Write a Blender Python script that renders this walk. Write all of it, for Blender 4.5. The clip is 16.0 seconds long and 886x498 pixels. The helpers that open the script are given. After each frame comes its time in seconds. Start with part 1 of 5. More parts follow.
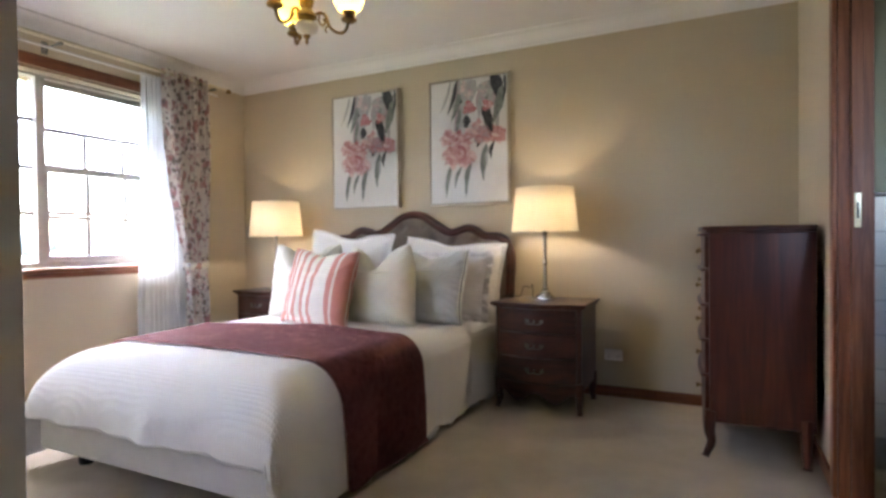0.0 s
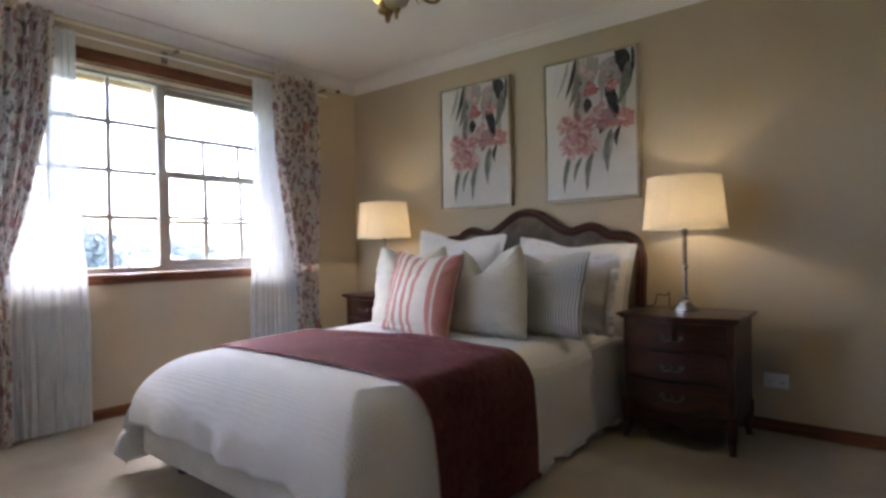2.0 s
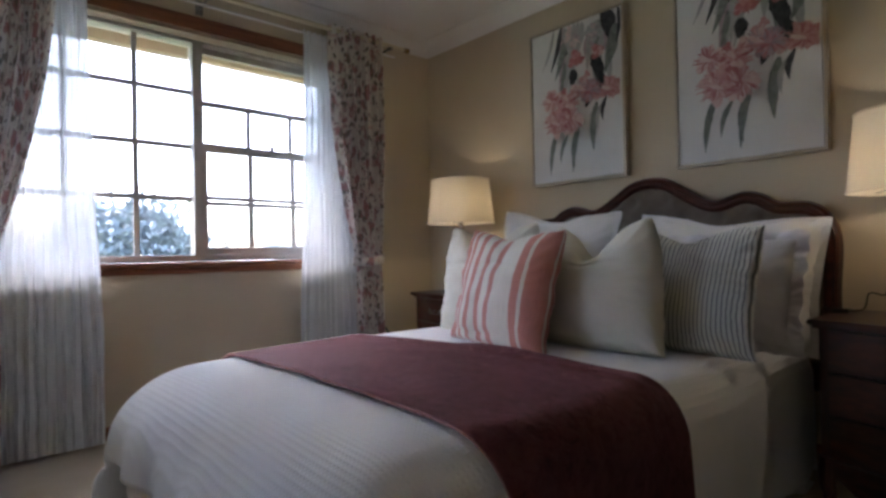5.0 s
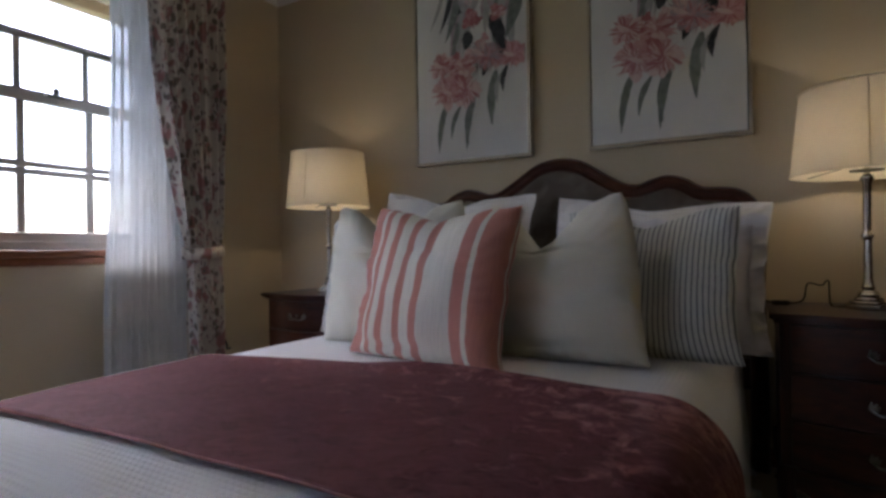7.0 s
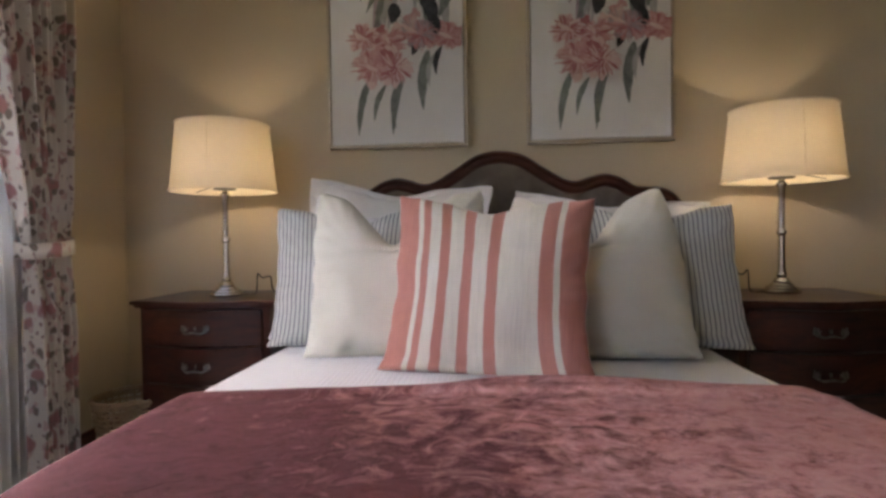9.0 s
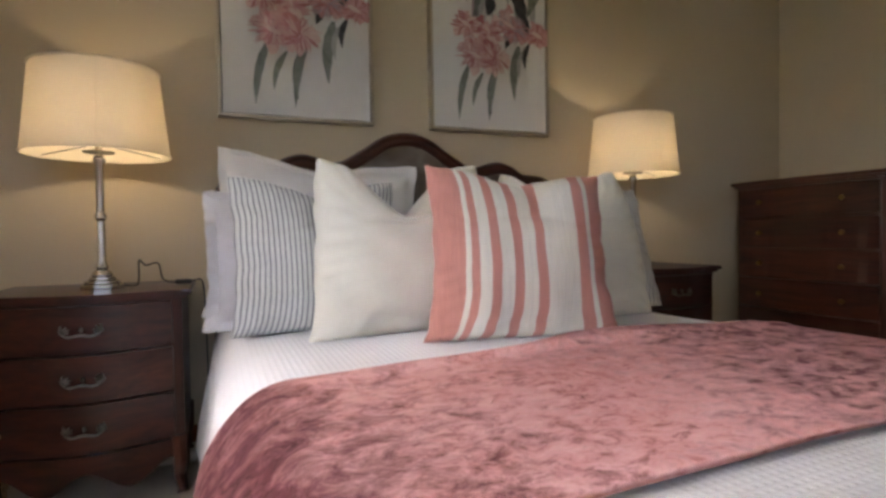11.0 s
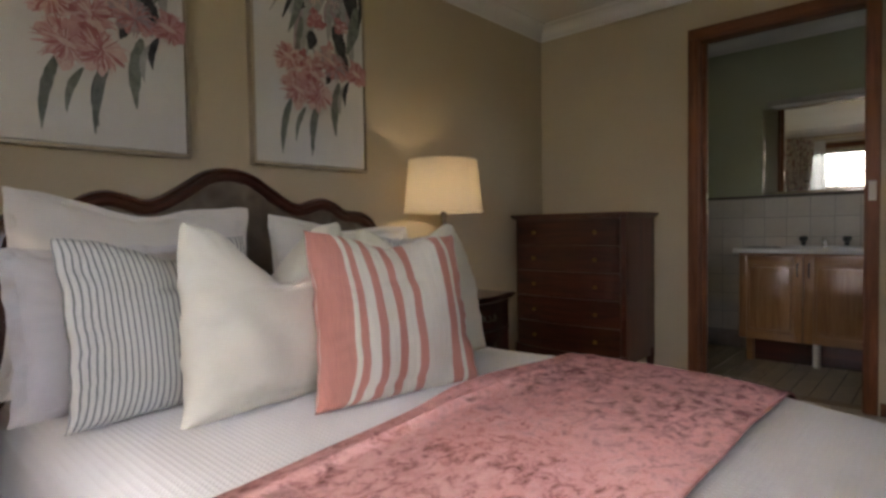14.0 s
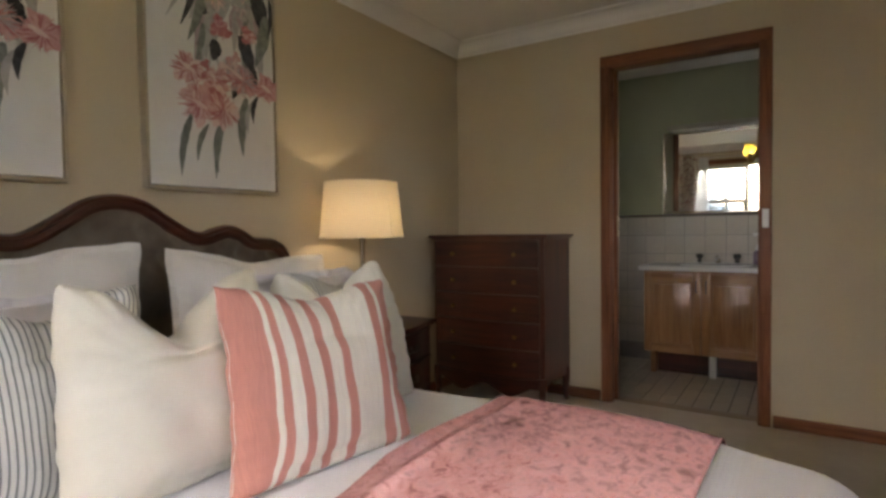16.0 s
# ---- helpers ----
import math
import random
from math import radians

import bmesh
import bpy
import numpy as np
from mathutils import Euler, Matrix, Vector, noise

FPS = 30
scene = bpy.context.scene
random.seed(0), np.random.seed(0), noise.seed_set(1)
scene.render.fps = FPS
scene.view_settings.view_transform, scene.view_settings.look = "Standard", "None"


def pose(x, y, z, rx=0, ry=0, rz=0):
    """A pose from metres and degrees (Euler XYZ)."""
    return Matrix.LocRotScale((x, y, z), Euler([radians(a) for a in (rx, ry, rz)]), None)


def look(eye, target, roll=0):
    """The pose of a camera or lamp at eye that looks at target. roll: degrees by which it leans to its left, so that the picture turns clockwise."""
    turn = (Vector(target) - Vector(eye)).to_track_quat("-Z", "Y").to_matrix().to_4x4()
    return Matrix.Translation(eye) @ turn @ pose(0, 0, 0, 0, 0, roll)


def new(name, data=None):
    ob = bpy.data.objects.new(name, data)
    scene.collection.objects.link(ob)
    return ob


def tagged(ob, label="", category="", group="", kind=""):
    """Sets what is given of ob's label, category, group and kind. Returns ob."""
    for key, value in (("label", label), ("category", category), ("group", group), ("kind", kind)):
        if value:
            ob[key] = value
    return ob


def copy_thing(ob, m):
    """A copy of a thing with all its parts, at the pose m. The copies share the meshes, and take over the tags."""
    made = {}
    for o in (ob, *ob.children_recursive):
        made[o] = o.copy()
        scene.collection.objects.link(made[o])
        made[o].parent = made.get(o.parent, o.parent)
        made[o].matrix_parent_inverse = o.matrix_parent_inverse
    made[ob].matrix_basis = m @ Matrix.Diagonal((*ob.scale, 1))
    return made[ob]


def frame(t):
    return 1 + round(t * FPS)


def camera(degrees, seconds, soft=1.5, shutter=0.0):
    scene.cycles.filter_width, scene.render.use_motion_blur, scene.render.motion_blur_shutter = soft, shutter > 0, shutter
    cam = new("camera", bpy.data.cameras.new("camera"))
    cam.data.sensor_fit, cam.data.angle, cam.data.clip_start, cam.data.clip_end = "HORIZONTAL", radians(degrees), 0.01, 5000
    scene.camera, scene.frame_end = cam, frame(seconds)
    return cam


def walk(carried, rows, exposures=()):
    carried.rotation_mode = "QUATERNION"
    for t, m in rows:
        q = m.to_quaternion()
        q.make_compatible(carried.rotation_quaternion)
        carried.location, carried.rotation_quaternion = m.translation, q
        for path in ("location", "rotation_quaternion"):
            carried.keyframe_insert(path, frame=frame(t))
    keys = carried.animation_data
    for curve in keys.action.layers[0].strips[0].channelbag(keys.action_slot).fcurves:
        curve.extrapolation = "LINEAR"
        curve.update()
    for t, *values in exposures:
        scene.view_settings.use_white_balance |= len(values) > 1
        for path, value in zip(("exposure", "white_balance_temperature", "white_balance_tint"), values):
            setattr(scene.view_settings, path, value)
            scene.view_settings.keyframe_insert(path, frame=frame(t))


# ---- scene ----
cam = camera(77.5, 16.0, soft=3.0)
PATH = [
    (0, (0.672, 0.454, 1.016), (-0.212, 2.248, 0.991), -0.6),
    (0.5, (0.651, 0.534, 1.015), (-0.343, 2.27, 0.992), -0.8),
    (1, (0.624, 0.623, 1.007), (-0.47, 2.298, 0.992), -0.9),
    (1.5, (0.585, 0.715, 1.004), (-0.589, 2.335, 0.994), -1.0),
    (2, (0.541, 0.808, 1.01), (-0.714, 2.365, 0.999), -1.0),
    (2.5, (0.488, 0.891, 1.003), (-0.861, 2.367, 0.997), -1.2),
    (3, (0.377, 1.001, 0.995), (-1.084, 2.367, 0.996), -1.1),
    (5.5, (-0.116, 1.563, 0.875), (-1.607, 2.895, 0.888), -1.1),
    (6, (-0.268, 1.646, 0.861), (-1.601, 3.137, 0.866), -0.8),
    (6.5, (-0.423, 1.667, 0.854), (-1.592, 3.29, 0.859), -0.8),
    (7, (-0.616, 1.684, 0.855), (-1.595, 3.428, 0.856), -0.8),
    (7.5, (-0.79, 1.667, 0.87), (-1.586, 3.501, 0.851), -0.7),
    (8, (-1.011, 1.661, 0.873), (-1.587, 3.576, 0.845), -0.8),
    (8.5, (-1.209, 1.644, 0.881), (-1.582, 3.609, 0.842), -0.8),
    (11, (-2.162, 1.773, 0.808), (-1.398, 3.621, 0.754), -0.8),
    (11.5, (-2.289, 1.746, 0.801), (-1.275, 3.469, 0.745), -0.7),
    (12, (-2.397, 1.698, 0.812), (-1.232, 3.323, 0.75), -0.5),
    (12.5, (-2.469, 1.679, 0.846), (-1.221, 3.241, 0.781), -0.7),
    (13, (-2.495, 1.735, 0.925), (-1.198, 3.255, 0.848), -0.6),
    (13.5, (-2.479, 1.818, 0.958), (-1.117, 3.281, 0.886), -0.8),
    (14, (-2.452, 1.902, 0.985), (-0.982, 3.258, 0.916), -0.9),
    (14.5, (-2.419, 1.933, 1.026), (-0.884, 3.213, 0.952), -0.8),
    (15, (-2.406, 1.967, 1.069), (-0.829, 3.195, 0.995), -0.7),
    (15.5, (-2.393, 1.992, 1.091), (-0.773, 3.162, 1.023), -0.8),
    (16, (-2.396, 2.037, 1.107), (-0.719, 3.125, 1.04), -0.8),
]
EXPOSURES = [(0.0, 5.68, 6050, 15), (1.5, 5.04, 6000, 15), (3.0, 4.62, 5900, 15), (5.5, 3.92, 5800, 14), (6.5, 3.57, 5800, 14), (7.5, 3.76, 6150, 16), (8.5, 4.38, 6600, 18), (11.0, 4.46, 6750, 15), (12.5, 4.27, 6700, 15), (14.0, 4.15, 7000, 15), (16.0, 4.62, 7300, 14)]
walk(cam, [(t, look(eye, target, roll)) for t, eye, target, roll in PATH], EXPOSURES)

# ---- plan, in metres ----
WEST, EAST, NORTH, SOUTH, CEIL = -3.15, 1.10, 4.16, 0.62, 2.455
WALL = 0.11
DOOR_S, DOOR_N, DOOR_H = 2.235, 3.035, 2.105          # opening to the ensuite, in the east wall
ENTRY_W = 0.338                                      # opening the walk starts from, in the south wall
WIN_S, WIN_N, SILL, WIN_H = 1.56, 3.37, 0.875, 2.145   # window in the west wall
ENS_E, ENS_N, ENS_S = 2.40, 3.45, 1.20               # ensuite

# ---- world and sun ----
world = bpy.data.worlds.new("overcast_sky")
world.use_nodes = True
scene.world = world
wn = world.node_tree
sky = wn.nodes.new("ShaderNodeTexSky")
sky.sky_type, sky.sun_disc = "NISHITA", False
sky.sun_elevation, sky.sun_rotation = radians(59), radians(-90)
sky.air_density, sky.dust_density, sky.ozone_density = 0.8, 4.0, 0.6
wn.links.new(sky.outputs[0], wn.nodes["Background"].inputs[0])
wn.nodes["Background"].inputs[1].default_value = 0.15
sun = new("sun", bpy.data.lights.new("sun", "SUN"))
sun.data.energy, sun.data.angle, sun.data.color = 0.5, radians(56), (1.0, 0.98, 0.95)
sun.matrix_world = look((-10, 0, 16.6), (0, 0, 0))


# ---- materials ----
def nodes_of(name):
    m = bpy.data.materials.new(name)
    m.use_nodes = True
    return m, m.node_tree.nodes, m.node_tree.links, m.node_tree.nodes["Principled BSDF"]


def ramp(n, stops, mode="LINEAR"):
    r = n.new("ShaderNodeValToRGB")
    r.color_ramp.interpolation = mode
    while len(r.color_ramp.elements) < len(stops):
        r.color_ramp.elements.new(0.5)
    for e, (p, c) in zip(r.color_ramp.elements, stops):
        e.position, e.color = p, (*c, 1)
    return r


def coords(n, l, stretch=(1, 1, 1), space="Object"):
    tc, mp = n.new("ShaderNodeTexCoord"), n.new("ShaderNodeMapping")
    mp.inputs["Scale"].default_value = stretch
    l.new(tc.outputs[space], mp.inputs[0])
    return mp.outputs[0]


def noise_tex(n, l, vec, scale, detail=4.0, rough=0.55, distort=0.0):
    t = n.new("ShaderNodeTexNoise")
    t.inputs["Scale"].default_value, t.inputs["Detail"].default_value = scale, detail
    t.inputs["Roughness"].default_value, t.inputs["Distortion"].default_value = rough, distort
    l.new(vec, t.inputs["Vector"])
    return t.outputs["Fac"]


def bump(n, l, height, strength, dist, onto=None):
    b = n.new("ShaderNodeBump")
    b.inputs["Strength"].default_value, b.inputs["Distance"].default_value = strength, dist
    l.new(height, b.inputs["Height"])
    if onto:
        l.new(onto, b.inputs["Normal"])
    return b.outputs[0]


def surf(name, dark, light, scale=6.0, rough=0.6, stretch=(1, 1, 1), fine=150.0, relief=0.15, depth=0.002, metal=0.0, spec=0.5, distort=0.0, vary=0.0):
    """A surface with large mottling between two colours, fine grain in its relief and its gloss."""
    m, n, l, p = nodes_of(name)
    v = coords(n, l, stretch)
    big = noise_tex(n, l, v, scale, 5, 0.6, distort)
    small = noise_tex(n, l, v, fine, 3)
    r = ramp(n, [(0.32, dark), (0.68, light)])
    l.new(big, r.inputs[0])
    colour = r.outputs[0]
    if vary:
        info, hsv, mr = n.new("ShaderNodeObjectInfo"), n.new("ShaderNodeHueSaturation"), n.new("ShaderNodeMapRange")
        mr.inputs["To Min"].default_value, mr.inputs["To Max"].default_value = 1 - vary, 1 + vary
        l.new(info.outputs["Random"], mr.inputs["Value"])
        l.new(mr.outputs[0], hsv.inputs["Value"])
        l.new(colour, hsv.inputs["Color"])
        colour = hsv.outputs[0]
    l.new(colour, p.inputs["Base Color"])
    rr = n.new("ShaderNodeMapRange")
    rr.inputs["To Min"].default_value, rr.inputs["To Max"].default_value = max(rough - 0.06, 0.02), min(rough + 0.08, 1)
    l.new(big, rr.inputs["Value"])
    l.new(rr.outputs[0], p.inputs["Roughness"])
    p.inputs["Metallic"].default_value, p.inputs["Specular IOR Level"].default_value = metal, spec
    if relief:
        l.new(bump(n, l, small, relief, depth), p.inputs["Normal"])
    return m


def wood(name, dark, mid, light, along, rough=0.3, scale=1.0, coat=0.0, spec=0.5):
    """Grain that runs along one axis."""
    m, n, l, p = nodes_of(name)
    st = [14.0 * scale] * 3
    st[along] = 0.9 * scale
    v = coords(n, l, tuple(st))
    a = noise_tex(n, l, v, 1.6, 6, 0.65, 0.8)
    b = noise_tex(n, l, v, 9.0, 3)
    mix = n.new("ShaderNodeMath")
    mix.operation, mix.use_clamp = "MULTIPLY_ADD", True
    mix.inputs[1].default_value = 0.35
    l.new(b, mix.inputs[0])
    l.new(a, mix.inputs[2])
    sub = n.new("ShaderNodeMath")
    sub.operation = "SUBTRACT"
    sub.inputs[1].default_value = 0.17
    l.new(mix.outputs[0], sub.inputs[0])
    r = ramp(n, [(0.3, dark), (0.5, mid), (0.72, light)])
    l.new(sub.outputs[0], r.inputs[0])
    l.new(r.outputs[0], p.inputs["Base Color"])
    p.inputs["Roughness"].default_value, p.inputs["Coat Weight"].default_value = rough, coat
    p.inputs["Coat Roughness"].default_value, p.inputs["Specular IOR Level"].default_value = 0.12, spec
    l.new(bump(n, l, b, 0.12, 0.001), p.inputs["Normal"])
    return m


def emits(name, colour, strength):
    m, n, l, p = nodes_of(name)
    p.inputs["Base Color"].default_value = (*colour, 1)
    p.inputs["Emission Color"].default_value, p.inputs["Emission Strength"].default_value = (*colour, 1), strength
    return m


def cloth(name, colour, back, weave=500.0, relief=0.25, through_light=0.0, clear=0.0, sheen=0.2, large=9.0):
    """Woven fabric; through_light: the share that shines through, clear: the share of open holes."""
    m, n, l, p = nodes_of(name)
    v = coords(n, l)
    w1 = noise_tex(n, l, v, weave, 2)
    w2 = noise_tex(n, l, v, large, 4)
    r = ramp(n, [(0.3, back), (0.7, colour)])
    l.new(w2, r.inputs[0])
    l.new(r.outputs[0], p.inputs["Base Color"])
    p.inputs["Roughness"].default_value, p.inputs["Sheen Weight"].default_value, p.inputs["Specular IOR Level"].default_value = 0.9, sheen, 0.15
    nb = bump(n, l, w2, relief * 0.5, 0.012, bump(n, l, w1, relief, 0.0008))
    l.new(nb, p.inputs["Normal"])
    out = n["Material Output"]
    last = p.outputs[0]
    if through_light:
        tr, mx = n.new("ShaderNodeBsdfTranslucent"), n.new("ShaderNodeMixShader")
        l.new(r.outputs[0], tr.inputs[0])
        mx.inputs[0].default_value = through_light
        l.new(last, mx.inputs[1])
        l.new(tr.outputs[0], mx.inputs[2])
        last = mx.outputs[0]
    if clear:
        tp, mx = n.new("ShaderNodeBsdfTransparent"), n.new("ShaderNodeMixShader")
        mx.inputs[0].default_value = clear
        l.new(last, mx.inputs[1])
        l.new(tp.outputs[0], mx.inputs[2])
        last = mx.outputs[0]
    l.new(last, out.inputs[0])
    return m


def stripe_cloth(name, bands, paper, ink, axis="X", repeat=0.0):
    """Woven stripes: bands are (start, end) shares of the width of the cloth; or one band repeated every so large a share of it."""
    m, n, l, p = nodes_of(name)
    tc, sep = n.new("ShaderNodeTexCoord"), n.new("ShaderNodeSeparateXYZ")
    v = coords(n, l)
    wob = noise_tex(n, l, v, 25, 3)
    l.new(tc.outputs["UV"], sep.inputs[0])
    val = sep.outputs[axis]
    ma = n.new("ShaderNodeMath")
    ma.operation = "MULTIPLY_ADD"
    ma.inputs[1].default_value = 0.006
    l.new(wob, ma.inputs[0])
    l.new(val, ma.inputs[2])
    val = ma.outputs[0]
    if repeat:
        k, f = n.new("ShaderNodeMath"), n.new("ShaderNodeMath")
        k.operation, f.operation = "MULTIPLY", "FRACT"
        k.inputs[1].default_value = 1 / repeat
        l.new(val, k.inputs[0])
        l.new(k.outputs[0], f.inputs[0])
        val = f.outputs[0]
    stops = [(0.0, paper)]
    for a, b in bands:
        stops += [(a, ink), (b, paper)]
    r = ramp(n, stops, "CONSTANT")
    l.new(val, r.inputs[0])
    weave = noise_tex(n, l, v, 420, 2)
    slub = noise_tex(n, l, coords(n, l, (260, 20, 12)), 1.0, 2)
    hsv, mr = n.new("ShaderNodeHueSaturation"), n.new("ShaderNodeMapRange")
    mr.inputs["To Min"].default_value, mr.inputs["To Max"].default_value = 0.8, 1.15
    l.new(slub, mr.inputs["Value"])
    l.new(mr.outputs[0], hsv.inputs["Value"])
    l.new(r.outputs[0], hsv.inputs["Color"])
    l.new(hsv.outputs[0], p.inputs["Base Color"])
    p.inputs["Roughness"].default_value, p.inputs["Sheen Weight"].default_value, p.inputs["Specular IOR Level"].default_value = 0.92, 0.15, 0.1
    l.new(bump(n, l, slub, 0.2, 0.002, bump(n, l, weave, 0.3, 0.001)), p.inputs["Normal"])
    return m


def waffle_cloth():
    """White cotton with a waffle weave."""
    m, n, l, p = nodes_of("waffle_cotton")
    v = coords(n, l)
    sep = n.new("ShaderNodeSeparateXYZ")
    l.new(v, sep.inputs[0])
    waves = []
    for ax in ("X", "Y", "Z"):
        k, s = n.new("ShaderNodeMath"), n.new("ShaderNodeMath")
        k.operation, s.operation = "MULTIPLY", "SINE"
        k.inputs[1].default_value = 2 * math.pi / 0.0135
        l.new(sep.outputs[ax], k.inputs[0])
        l.new(k.outputs[0], s.inputs[0])
        waves.append(s.outputs[0])
    mx = n.new("ShaderNodeMath")
    mx.operation = "MAXIMUM"
    l.new(waves[0], mx.inputs[0])
    l.new(waves[1], mx.inputs[1])
    big = noise_tex(n, l, v, 5, 4)
    r = ramp(n, [(0.3, (0.84, 0.84, 0.85)), (0.7, (0.89, 0.89, 0.90))])
    l.new(big, r.inputs[0])
    l.new(r.outputs[0], p.inputs["Base Color"])
    p.inputs["Roughness"].default_value, p.inputs["Sheen Weight"].default_value, p.inputs["Specular IOR Level"].default_value = 0.95, 0.15, 0.1
    l.new(bump(n, l, big, 0.25, 0.02, bump(n, l, mx.outputs[0], 0.33, 0.0024)), p.inputs["Normal"])
    return m


def velvet_cloth():
    """Crushed burgundy velvet: the pile is combed over to the west, and pressed this way and that in small flecks."""
    m, n, l, p = nodes_of("crushed_velvet")
    v = coords(n, l, (0.9, 1.1, 1))
    patch = noise_tex(n, l, v, 3.2, 6, 0.62, 0.4)
    fleck = noise_tex(n, l, v, 27, 8, 0.72, 0.8)
    grain = noise_tex(n, l, v, 160, 3, 0.6, 0.4)
    mix, fine = n.new("ShaderNodeMath"), n.new("ShaderNodeMath")
    mix.operation, fine.operation = "MULTIPLY_ADD", "MULTIPLY_ADD"
    mix.inputs[1].default_value, fine.inputs[1].default_value = 0.42, 0.16
    l.new(patch, mix.inputs[0])
    l.new(fleck, mix.inputs[2])
    l.new(grain, fine.inputs[0])
    l.new(mix.outputs[0], fine.inputs[2])
    h = fine.outputs[0]
    r = ramp(n, [(0.655, (0.036, 0.006, 0.009)), (0.755, (0.072, 0.012, 0.018)), (0.92, (0.105, 0.020, 0.027))])
    l.new(h, r.inputs[0])
    l.new(r.outputs[0], p.inputs["Base Color"])
    p.inputs["Roughness"].default_value, p.inputs["Specular IOR Level"].default_value = 0.75, 0.15
    p.inputs["Sheen Weight"].default_value, p.inputs["Sheen Roughness"].default_value = 0.16, 0.4
    p.inputs["Sheen Tint"].default_value = (0.8, 0.4, 0.42, 1)
    relief = bump(n, l, h, 0.5, 0.012)
    l.new(relief, p.inputs["Normal"])
    # the lying pile throws light back the way it leans
    along, lean, unit = [n.new("ShaderNodeVectorMath") for k in range(3)]
    along.operation, lean.operation, unit.operation = "CROSS_PRODUCT", "MULTIPLY_ADD", "NORMALIZE"
    along.inputs[1].default_value = (0.0, 1.0, 0.0)
    # it is brushed over to the west on top; turned downwards at the east edge to imitate shade
    sides, brush = n.new("ShaderNodeSeparateXYZ"), n.new("ShaderNodeMapRange")
    brush.inputs["From Min"].default_value, brush.inputs["From Max"].default_value = 0.15, 0.65
    brush.inputs["To Min"].default_value, brush.inputs["To Max"].default_value = 1.7, -0.4
    l.new(relief, sides.inputs[0])
    l.new(sides.outputs["X"], brush.inputs["Value"])
    l.new(brush.outputs[0], lean.inputs[1])
    l.new(relief, along.inputs[0])
    l.new(along.outputs[0], lean.inputs[0])
    l.new(relief, lean.inputs[2])
    l.new(lean.outputs[0], unit.inputs[0])
    pile, both = n.new("ShaderNodeBsdfGlossy"), n.new("ShaderNodeMixShader")
    gloss = ramp(n, [(0.60, (0.60, 0.25, 0.23)), (0.735, (0.85, 0.46, 0.43)), (0.90, (0.97, 0.61, 0.58))])
    l.new(h, gloss.inputs[0])
    l.new(gloss.outputs[0], pile.inputs["Color"])
    pile.inputs["Roughness"].default_value = 0.55
    l.new(unit.outputs[0], pile.inputs["Normal"])
    # against the lie of the pile the tips glint, along it they do not; pressed flecks lie a little otherwise
    lie, tips, shine = n.new("ShaderNodeCombineXYZ"), n.new("ShaderNodeLayerWeight"), n.new("ShaderNodeMapRange")
    press = n.new("ShaderNodeMapRange")
    press.inputs["From Min"].default_value, press.inputs["From Max"].default_value = 0.62, 0.92
    press.inputs["To Min"].default_value, press.inputs["To Max"].default_value = 0.22, 0.76
    l.new(h, press.inputs["Value"])
    # pressed to the west on top, and downwards on the hanging sides, whose shade this imitates
    face, axes, drop = n.new("ShaderNodeNewGeometry"), n.new("ShaderNodeSeparateXYZ"), n.new("ShaderNodeMath")
    drop.operation = "ABSOLUTE"
    l.new(face.outputs["Normal"], axes.inputs[0])
    l.new(axes.outputs["X"], drop.inputs[0])
    for across, own, to in ((axes.outputs["Z"], axes.outputs["X"], "X"), (drop.outputs[0], axes.outputs["Z"], "Z")):
        tilt, total = n.new("ShaderNodeMath"), n.new("ShaderNodeMath")
        tilt.operation, total.operation = "MULTIPLY", "MULTIPLY_ADD"
        l.new(press.outputs[0], tilt.inputs[0])
        l.new(across, tilt.inputs[1])
        l.new(own, total.inputs[0])
        total.inputs[1].default_value = 0.94
        l.new(tilt.outputs[0], total.inputs[2])
        l.new(total.outputs[0], lie.inputs[to])
    cross = n.new("ShaderNodeMapRange")
    cross.inputs["From Min"].default_value, cross.inputs["From Max"].default_value = 0.36, 0.64
    cross.inputs["To Min"].default_value, cross.inputs["To Max"].default_value = -0.20, 0.20
    l.new(noise_tex(n, l, v, 17, 8, 0.74, 0.8), cross.inputs["Value"])
    l.new(cross.outputs[0], lie.inputs["Y"])
    l.new(lie.outputs[0], tips.inputs["Normal"])
    tips.inputs["Blend"].default_value = 0.5
    shine.inputs["From Min"].default_value, shine.inputs["From Max"].default_value = 0.56, 0.93
    shine.inputs["To Min"].default_value, shine.inputs["To Max"].default_value = 0.05, 0.64
    l.new(tips.outputs["Facing"], shine.inputs["Value"])
    l.new(shine.outputs[0], both.inputs[0])
    l.new(p.outputs[0], both.inputs[1])
    l.new(pile.outputs[0], both.inputs[2])
    l.new(both.outputs[0], n["Material Output"].inputs[0])
    return m


